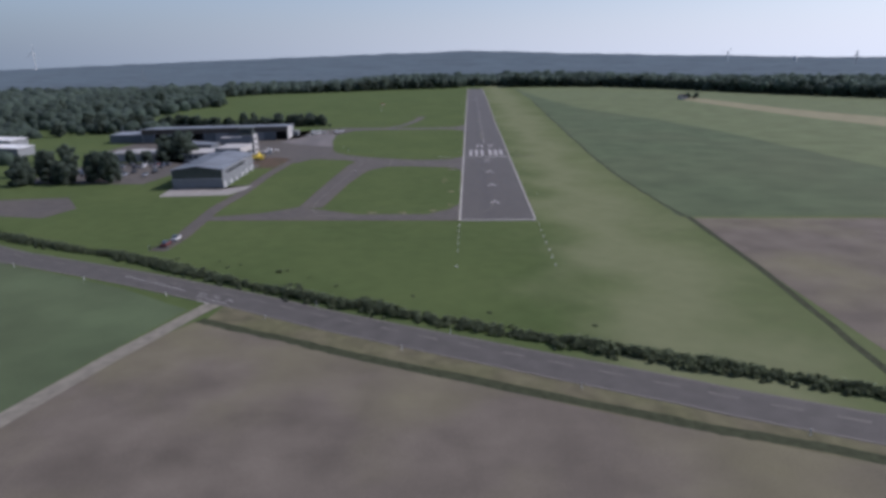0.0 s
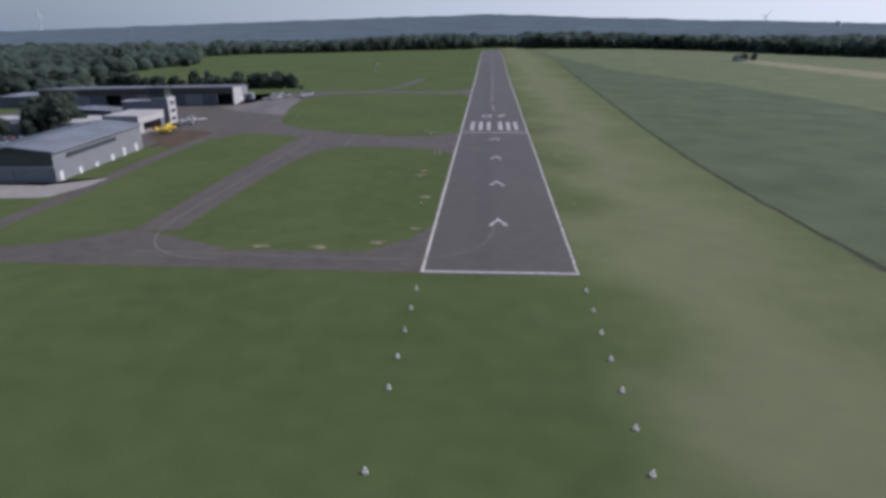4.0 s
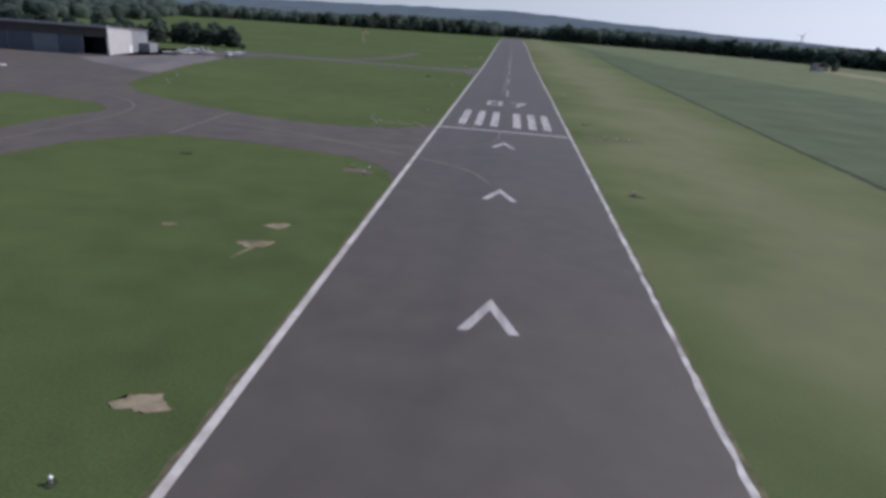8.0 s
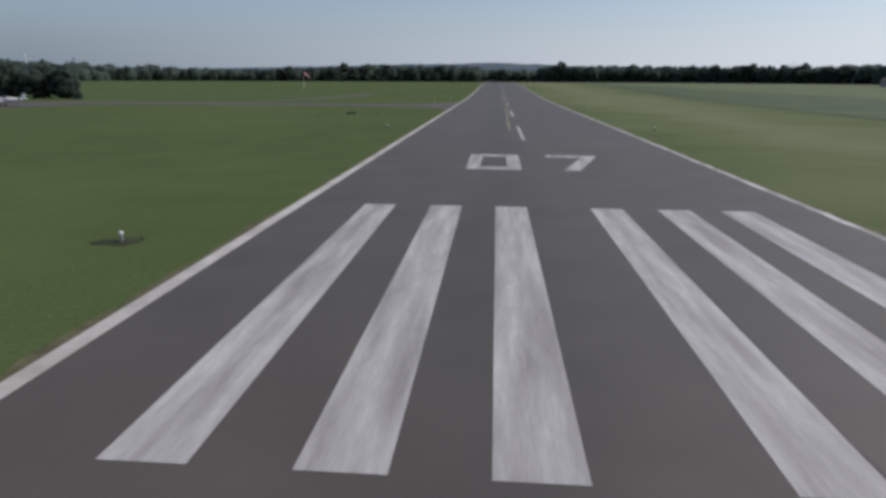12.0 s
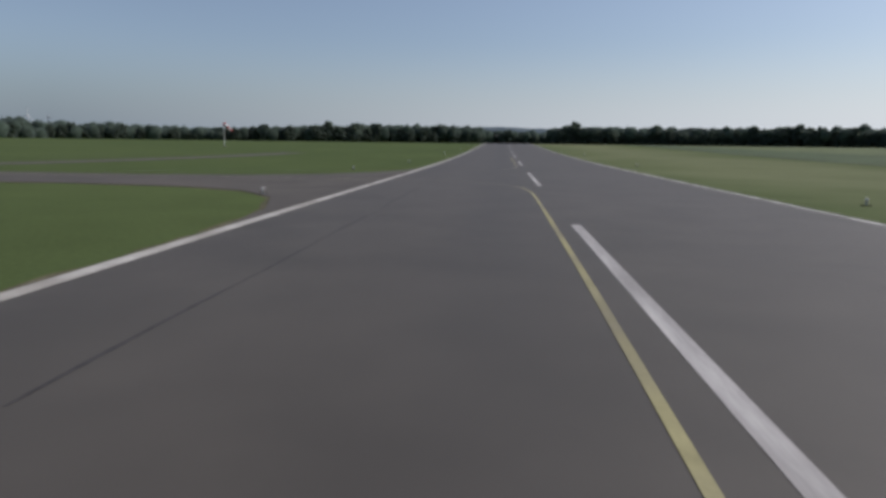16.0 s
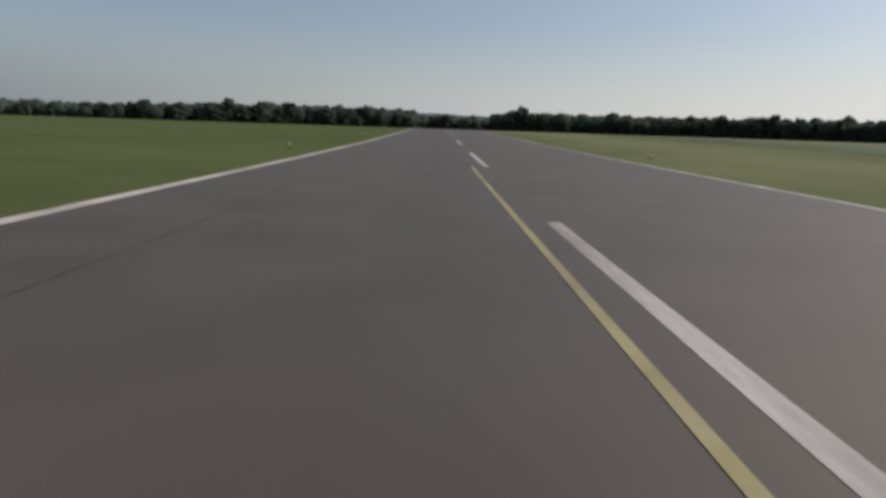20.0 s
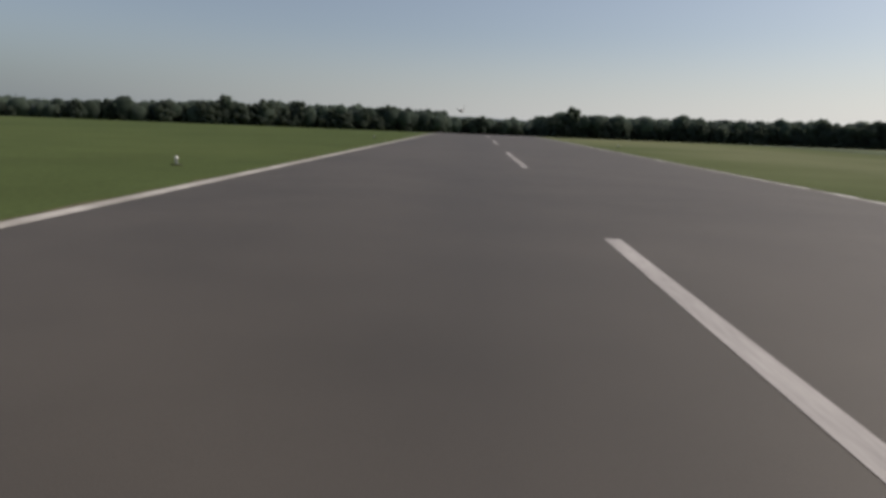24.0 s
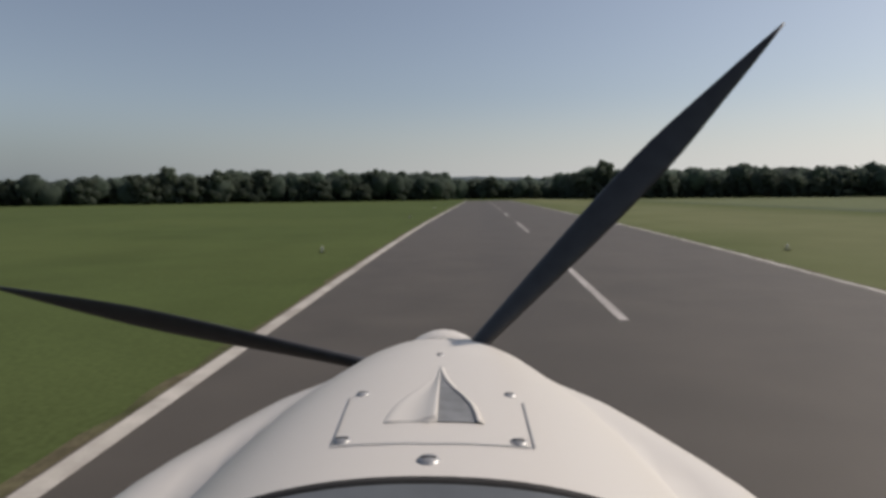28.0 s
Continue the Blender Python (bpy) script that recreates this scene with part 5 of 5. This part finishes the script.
def build_silo(x, y):
    w = tagged(empty("storage_dome", x, y, 0), "pale domed storage tower far on the horizon", "silo")
    bm = bmesh.new()
    cyl(bm, 0, 0, -5, 36, 10, 9.4, 20)
    part("drum", bm, M_DOOR, w)
    sec = []
    for k in np.linspace(0, 1, 7):
        r = 9.6 * math.cos(k * 1.45)
        sec.append([(r * math.cos(t), r * math.sin(t), 36 + 7 * math.sin(k * 1.45)) for t in np.linspace(0, 2 * math.pi, 21)[:-1]])
    loft(sec, M_DOOR, "dome", w)


build_silo(1400, 2600)


def build_pylon(x, y, h, k=1.0):
    w = tagged(empty("lattice_mast", x, y, 0), "thin grey lattice mast on the horizon", "mast", "distant masts")
    for sx in (-1, 1):
        for sy in (-1, 1):
            bm = bmesh.new()
            a, b = Vector((3 * sx, 3 * sy, -5)), Vector((.6 * sx, .6 * sy, h))
            bmesh.ops.create_cone(bm, cap_ends=True, segments=5, radius1=.5 * k, radius2=.4 * k, depth=(b - a).length, matrix=Matrix.Translation((a + b) / 2) @ (b - a).to_track_quat("Z", "Y").to_matrix().to_4x4())
            part("leg", bm, M_METAL, w)
    for z, l in ((h * .7, 9), (h * .85, 7)):
        part("arm", box_bm(-l, -.5 * k, z, l, .5 * k, z + 1.2 * k), M_METAL, w)


build_pylon(1260, 1900, 58)
build_pylon(-670, 990, 39, .4)

# road markings
for off, dash in ((0.0, True), (-3.9, False), (3.9, False)):
    L = smooth_line(ROAD_LINE, 16)
    P = [Vector(p) for p in L]
    acc, cur, on = 0.0, [], True
    if not dash:
        pts = []
        for i, p in enumerate(P):
            d = (P[min(i + 1, len(P) - 1)] - P[max(i - 1, 0)]).normalized()
            pts.append(tuple(p + Vector((-d.y, d.x)) * off))
        band("edge_marking", pts, .18, .062, M_FADED, road)
    else:
        tot = [0.0]
        for a, b in zip(P, P[1:]):
            tot.append(tot[-1] + (b - a).length)
        xs, ys = [p.x for p in P], [p.y for p in P]
        s = 0.0
        while s < tot[-1] - 6:
            seg = [(float(np.interp(s + u, tot, xs)) + .55, float(np.interp(s + u, tot, ys)) + 1.1) for u in (0, 2, 4)]
            if -260 < seg[0][0] < 150:
                band("lane_dash", seg, .2, .062, M_FADED, road)
            s += 8
# turning lane by the farm track
for pts in ([(-88, -183.2), (-70, -192.6)], [(-66, -196), (-58, -200.4)], [(-66, -194.2), (-64, -195.3)], [(-62.3, -196.2), (-60.5, -197.2)], [(-58.8, -198.1), (-57, -199)], [(-64.8, -198.6), (-61.5, -200.4)]):
    band("turn_marking", pts, .22, .062, M_WHITE, road)


def make_post():
    w = tagged(new("marker_post"), "white roadside marker post with dark band", "post", "roadside marker posts")
    part("post", box_bm(-.06, -.06, 0, .06, .06, 1.0, None, .02), M_DOOR, w)
    part("band", box_bm(-.065, -.065, .72, .065, .065, .88), M_RUBBER, w, "black band")
    return w


mp = make_post()
mp.matrix_basis = pose(-72.5, -196, 0)
for x, y in ((-120, -175.6), (-96.5, -185.6), (-47.5, -208.2), (-20, -221.5), (8, -234), (35, -246), (-39, -202), (-12, -214.8)):
    copy_thing(mp, pose(x, y, 0, 0, 0, 20))


def make_barrier():
    g = tagged(new("road_barrier"), "dark metal swing barrier closing the service road", "barrier")
    for x in (-2.4, 2.4):
        part("post", box_bm(x - .08, -.08, 0, x + .08, .08, 1.2, None, .02), M_METAL, g)
    part("beam", box_bm(-2.3, -.05, .85, 2.3, .05, 1.0, None, .02), M_RUBBER, g)
    part("brace", box_bm(-2.3, -.04, .4, 2.3, .04, .48), M_RUBBER, g)
    return g


make_barrier().matrix_basis = pose(-90.3, -162.2, 0, 0, 0, 8)
# dark ditch lines in the fields
tagged(band("ditch", smooth_line([(-60, -208.8), (-51, -213), (-39, -218.2), (-29, -223), (12, -240), (26, -245.5), (42, -251.2), (140, -292)]), 2.2, .03, M_TURF, wob=.2, seed=2), "dark overgrown ditch beside the road", "ditch", kind="structure")
tagged(band("ditch_edge", smooth_line([(55.5, -230), (58, -180), (58, -128)]), 1.6, .03, M_TURF, wob=.25, seed=3), "dark grassy edge of the bare field", "ditch", kind="structure")
tagged(band("ditch_border", smooth_line([(57, -128), (53.2, -68), (52.6, 0), (54.5, 71), (57.5, 200), (60.5, 400)]), 1.1, .03, M_TURF, wob=.5, seed=5, step=2.5), "dark overgrown furrow along the crop field", "ditch", kind="structure")

# ================= wear on the runway =================
M_TAR = node_mat("tar_seam", (0.054, 0.050, 0.048), 0.7, 0.3, 2.0, 20.0, 0.1)
ry = random.Random(12)
y = 60.0
while y < 226:
    n = ry.randint(3, 8)
    band("tar_seam", [(-7.9 + 0.06 * math.sin((y + 3 * k) * .07) + ry.uniform(-.03, .03), y + 3 * k) for k in range(n)], ry.uniform(.05, .1), .0488, M_TAR, RW, step=1.5, wob=.7, seed=int(y))
    y += 3 * n + ry.uniform(-1, 5)
rs = random.Random(31)
for i in range(7):
    x, y = rs.uniform(-10, 10), rs.uniform(-120, 420)
    if rs.random() < .6:
        pts = [(x, y)]
        for k in range(rs.randint(3, 8)):
            pts.append((pts[-1][0] + rs.uniform(.5, 1.6), pts[-1][1] + rs.uniform(-.7, .7)))
    else:
        pts = [(x, y)]
        for k in range(rs.randint(3, 8)):
            pts.append((pts[-1][0] + rs.uniform(-.25, .25), pts[-1][1] + rs.uniform(2, 5)))
    band("crack", pts, .025, .0485, M_TAR, RW, step=2, wob=.5, seed=i)


# dry earth fringe between paint and grass
M_FRINGE = node_mat("dry_fringe", (0.125, 0.112, 0.07), 0.95, 0.35, 1.5, 12.0, 0.4, tint=(0.085, 0.10, 0.04), big=0.25, spec=0.1)


def slope_fringe(name, runs, inner, outer, label, seed):
    """A ragged earth shoulder that falls from the paving's border to the grass. runs: lines of (place, outward way)."""
    rnd = random.Random(seed)
    vs, fs = [], []
    for run in runs:
        for i, (p, out) in enumerate(run):
            a, b = p - out * .25, p + out * outer * rnd.uniform(.35, 1.5)
            vs += [(a.x, a.y, ground_z(a.y) + inner), (b.x, b.y, ground_z(b.y) + .004)]
            if i:
                k = len(vs)
                fs.append((k - 4, k - 2, k - 1, k - 3))
    tagged(mesh_ob(name, vs, fs, M_FRINGE), label, "soil", kind="structure")


def border_runs(ob, step=1.3):
    """The outer border of a laid sheet, cut short, with the way out of it."""
    me = ob.data
    count, side = {}, {}
    for poly in me.polygons:
        for key in poly.edge_keys:
            count[key] = count.get(key, 0) + 1
            side[key] = poly.center
    runs = []
    for key, n in count.items():
        if n > 1:
            continue
        a, b = (Vector(me.vertices[i].co[:2]) for i in key)
        d = (b - a).normalized()
        out = Vector((d.y, -d.x))
        if out.dot((a + b) / 2 - Vector(side[key][:2])) < 0:
            out = -out
        m = max(1, int((b - a).length / step))
        runs.append([(a.lerp(b, i / m), out) for i in range(m + 1)])
    return runs


for sx, y0, y1, k in ((-1, -104, -46, 1), (-1, 4, 120, 2), (-1, 168, 690, 3), (1, -130, 690, 4)):
    xe = 11.80 if sx < 0 else 11.70
    slope_fringe("ground_fringe", [[(Vector((sx * xe, y0 + 1.1 * i)), Vector((sx, 0))) for i in range(int((y1 - y0) / 1.1))]], .040, .30, "dry earth fringe along the runway border", k)
for i, ob in enumerate(TAX):
    slope_fringe("ground_fringe", border_runs(ob), .034, .34, "dry earth fringe along the taxiway border", 20 + i)


# ================= nose of the landing aircraft, just airborne again =================
def build_nose():
    h = new("aircraft_nose")
    NOSE_AT = (-4.77, 362.62, 6.86)
    h.matrix_world = pose(*NOSE_AT, 5.05, 0.58, 3.23) @ pose(-.017, 0, 0, 0, 0, -.865)
    tagged(h, "white light aircraft nose cowling with dark three-bladed propeller", "aircraft")
    ys = [.36, .42, .5, .6, .7, .8, .9, 1.0, 1.06, 1.10, 1.13]
    zt = [-.253, -.262, -.273, -.284, -.294, -.304, -.315, -.330, -.345, -.366, -.41]
    ws = [.31, .305, .30, .292, .28, .258, .224, .188, .164, .146, .115]
    ky, kx = [.36, .5, .63, .67, .71, .76, .81, .86, .91, .95], [.44, .42, .395, .385, .37, .347, .325, .298, .25, .19]

    def body_reach(y, t):
        """How far the body's section reaches from its axis at the angle t."""
        w, z = float(np.interp(y, ys, ws)), float(np.interp(y, ys, zt))
        up = (z + .47) if math.sin(t) > 0 else .22 * min(1, (1.16 - y) / .25)
        return (abs(math.cos(t) / w) ** 2.2 + abs(math.sin(t) / up) ** 2.2) ** (-1 / 2.2)

    def cheek_reach(y, t):
        """The same for the rounded cheek on that side."""
        if y > .95:
            return 0.0
        xo = float(np.interp(y, ky, kx))
        r = .115 if y < .85 else .115 * math.sqrt(max(0, 1 - ((y - .85) / .105) ** 2))
        cx, c, q = xo - r, abs(math.cos(t)), math.sin(t)
        k = .8
        A, B, C = c * c + (q / k) ** 2, c * cx + q * .01 / k ** 2, cx * cx + (.01 / k) ** 2 - r * r
        D = B * B - A * C
        return (B + math.sqrt(D)) / A if D > 0 and B > 0 else 0.0

    secs = []
    for y in np.linspace(.36, 1.13, 64):
        ring = []
        for t in np.linspace(0, 2 * math.pi, 145)[:-1]:
            b, c = body_reach(y, t), cheek_reach(y, t)
            d = max(0.0, 1 - abs(b - c) / .05)
            reach = max(b, c) + .0125 * d * d if c else b
            ring.append((reach * math.cos(t), float(y), -.47 + reach * math.sin(t)))
        secs.append(ring)
    loft(secs, M_GEL, "cowling", h)

    def top(x, y):
        w, z = float(np.interp(y, ys, ws)), float(np.interp(y, ys, zt))
        return -.47 + (z + .47) * (1 - min(.99, abs(x) / w) ** 2.2) ** (1 / 2.2)

    # hatch joint
    corner = [(-.103, .702), (-.096, .550), (-.05, .543), (0, .541), (.05, .543), (.094, .548), (.099, .704)]
    bm = bmesh.new()
    prev = None
    for (xa, ya), (xb, yb) in zip(corner, corner[1:]):
        for k in range(8):
            u = k / 8
            x, y = xa + (xb - xa) * u, ya + (yb - ya) * u
            d = Vector((xb - xa, yb - ya)).normalized() * .0011
            a, b = bm.verts.new((x - d.y, y + d.x, top(x - d.y, y + d.x) + .0012)), bm.verts.new((x + d.y, y - d.x, top(x + d.y, y - d.x) + .0012))
            if prev:
                bm.faces.new((prev[0], prev[1], b, a))
            prev = (a, b)
    part("hatch_joint", bm, M_METAL, h)
    for x, y, r in ((-.089, .712, .008), (.085, .708, .008), (-.088, .563, .009), (.080, .558, .009), (0, .885, .006), (-.003, .503, .0105)):
        bm = bmesh.new()
        bmesh.ops.create_uvsphere(bm, u_segments=14, v_segments=8, radius=r, matrix=Matrix.Translation((x, y, top(x, y))) @ Matrix.Diagonal((1, 1, .38, 1)))
        sc = part("screw", bm, M_METAL, h, smooth=True)
        part("slot", box_bm(x - r * .6, y - .0007, top(x, y) + r * .3, x + r * .6, y + .0007, top(x, y) + r * .42), M_RUBBER, sc)
    # outlet: a low ridge between two flared hollows, the shaded one open
    US = [0, .15, .3, .45, .6, .75, .9, 1]
    ridge = []
    for y in np.linspace(.60, .815, 26):
        u = (.815 - float(y)) / .215
        hw = float(np.interp(u, US, [.001, .005, .011, .022, .036, .046, .051, .052]))
        ht = .0068 * u ** .6
        prof = ((-1.08, -.1), (-1, .18), (-.9, .30), (-.78, .22), (-.55, .10), (-.32, .26), (-.15, .66), (-.05, .94), (0, 1))
        ridge.append([(hw * k, float(y), top(hw * k, y) - .0005 + ht * z) for k, z in prof] + [(.0015, float(y), top(0, y) + ht * .8), (.002, float(y), top(0, y) - .002)])
    bm = bmesh.new()
    rr = [[bm.verts.new(p) for p in s] for s in ridge]
    for a, b in zip(rr, rr[1:]):
        for i in range(len(a) - 1):
            bm.faces.new((a[i], a[i + 1], b[i + 1], b[i]))
    bm.faces.new(rr[0])
    bmesh.ops.recalc_face_normals(bm, faces=bm.faces[:])
    part("outlet_blister", bm, M_GEL, h, smooth=True)
    # Grey sheet on the cowling puts the right hollow's shade into its colour.
    bm = bmesh.new()
    lip, prev = [], None
    for y in np.linspace(.60, .812, 26):
        u = (.815 - float(y)) / .215
        hw = float(np.interp(u, US, [.001, .004, .009, .017, .029, .038, .042, .043]))
        row = [bm.verts.new((x, float(y), top(x, y) + .0012)) for x in (.002, hw * .35, hw * .7, hw)]
        lip.append([(hw + dx, float(y), top(hw, y) + dz) for dx, dz in ((-.0012, .001), (-.0004, .0032 * u ** .5 + .001), (.003, .0016 * u ** .5 + .0006), (.008, -.0008))])
        if prev:
            for i in range(3):
                bm.faces.new((prev[i], prev[i + 1], row[i + 1], row[i]))
        prev = row
    part("outlet_opening", bm, M_SHADE, h, "grey sheet for the shaded outlet hollow")
    loft(lip, M_GEL, "outlet_lip", h, caps=False)
    # windscreen seal
    seal = []
    for x in np.linspace(-.30, .30, 41):
        y = .452 - .75 * x * x * .25
        seal.append([(float(x), y + dy, top(x, y) + dz) for dy, dz in ((.005, -.002), (.004, .006), (-.004, .006), (-.005, -.002))])
    loft(seal, M_RUBBER, "windscreen_seal", h)
    bm = bmesh.new()
    prev = None
    for x in np.linspace(-.30, .30, 31):
        y = .447 - .75 * x * x * .25
        row = [bm.verts.new((float(x), y, top(x, y) + .004)), bm.verts.new((float(x), y - .05, top(x, y) + .009))]
        if prev:
            bm.faces.new((prev[0], row[0], row[1], prev[1]))
        prev = row
    part("glareshield", bm, M_WALL_BLUE, h)
    # spinner and blades
    sp = []
    for k in np.linspace(0, 1, 12):
        r = .10 * math.cos(k * math.pi / 2) + .002
        sp.append([(r * math.cos(t), 1.131 + .2 * math.sin(k * math.pi / 2), -.47 + r * math.sin(t)) for t in np.linspace(0, 2 * math.pi, 25)[:-1]])
    loft(sp, M_GEL, "spinner", h)
    for ang in (168, 48, 288):
        ca, sa = math.cos(radians(ang)), math.sin(radians(ang))
        bl = []
        for k in np.linspace(0, 1, 18):
            r = .06 + .84 * k
            ch = (.019 + .018 * math.sin(min(1, k * 1.25) * math.pi * .8)) * .9 * (1 - .93 * (max(0, k - .6) / .4) ** 1.6)
            tw = radians(60 - 42 * k)
            ring = []
            for t in np.linspace(0, 2 * math.pi, 13)[:-1]:
                u, v = ch * math.cos(t), .009 * (1.2 - k) * math.sin(t) + .0015 * math.sin(t)
                tx, ty = u * math.cos(tw) - v * math.sin(tw), u * math.sin(tw) + v * math.cos(tw)
                ring.append((r * ca - tx * sa, 1.18 + ty, -.47 + r * sa + tx * ca))
            bl.append(ring)
        loft(bl, M_BLADE, "blade", h)


M_SHADE = node_mat("outlet_shade", (0.20, 0.21, 0.22), 0.5, 0.1, 20.0, 60.0, 0.0)
M_BLADE = node_mat("dark_composite_blade", (0.035, 0.036, 0.04), 0.4, 0.1, 3.0, 30.0, 0.0, spec=0.4)
build_nose()
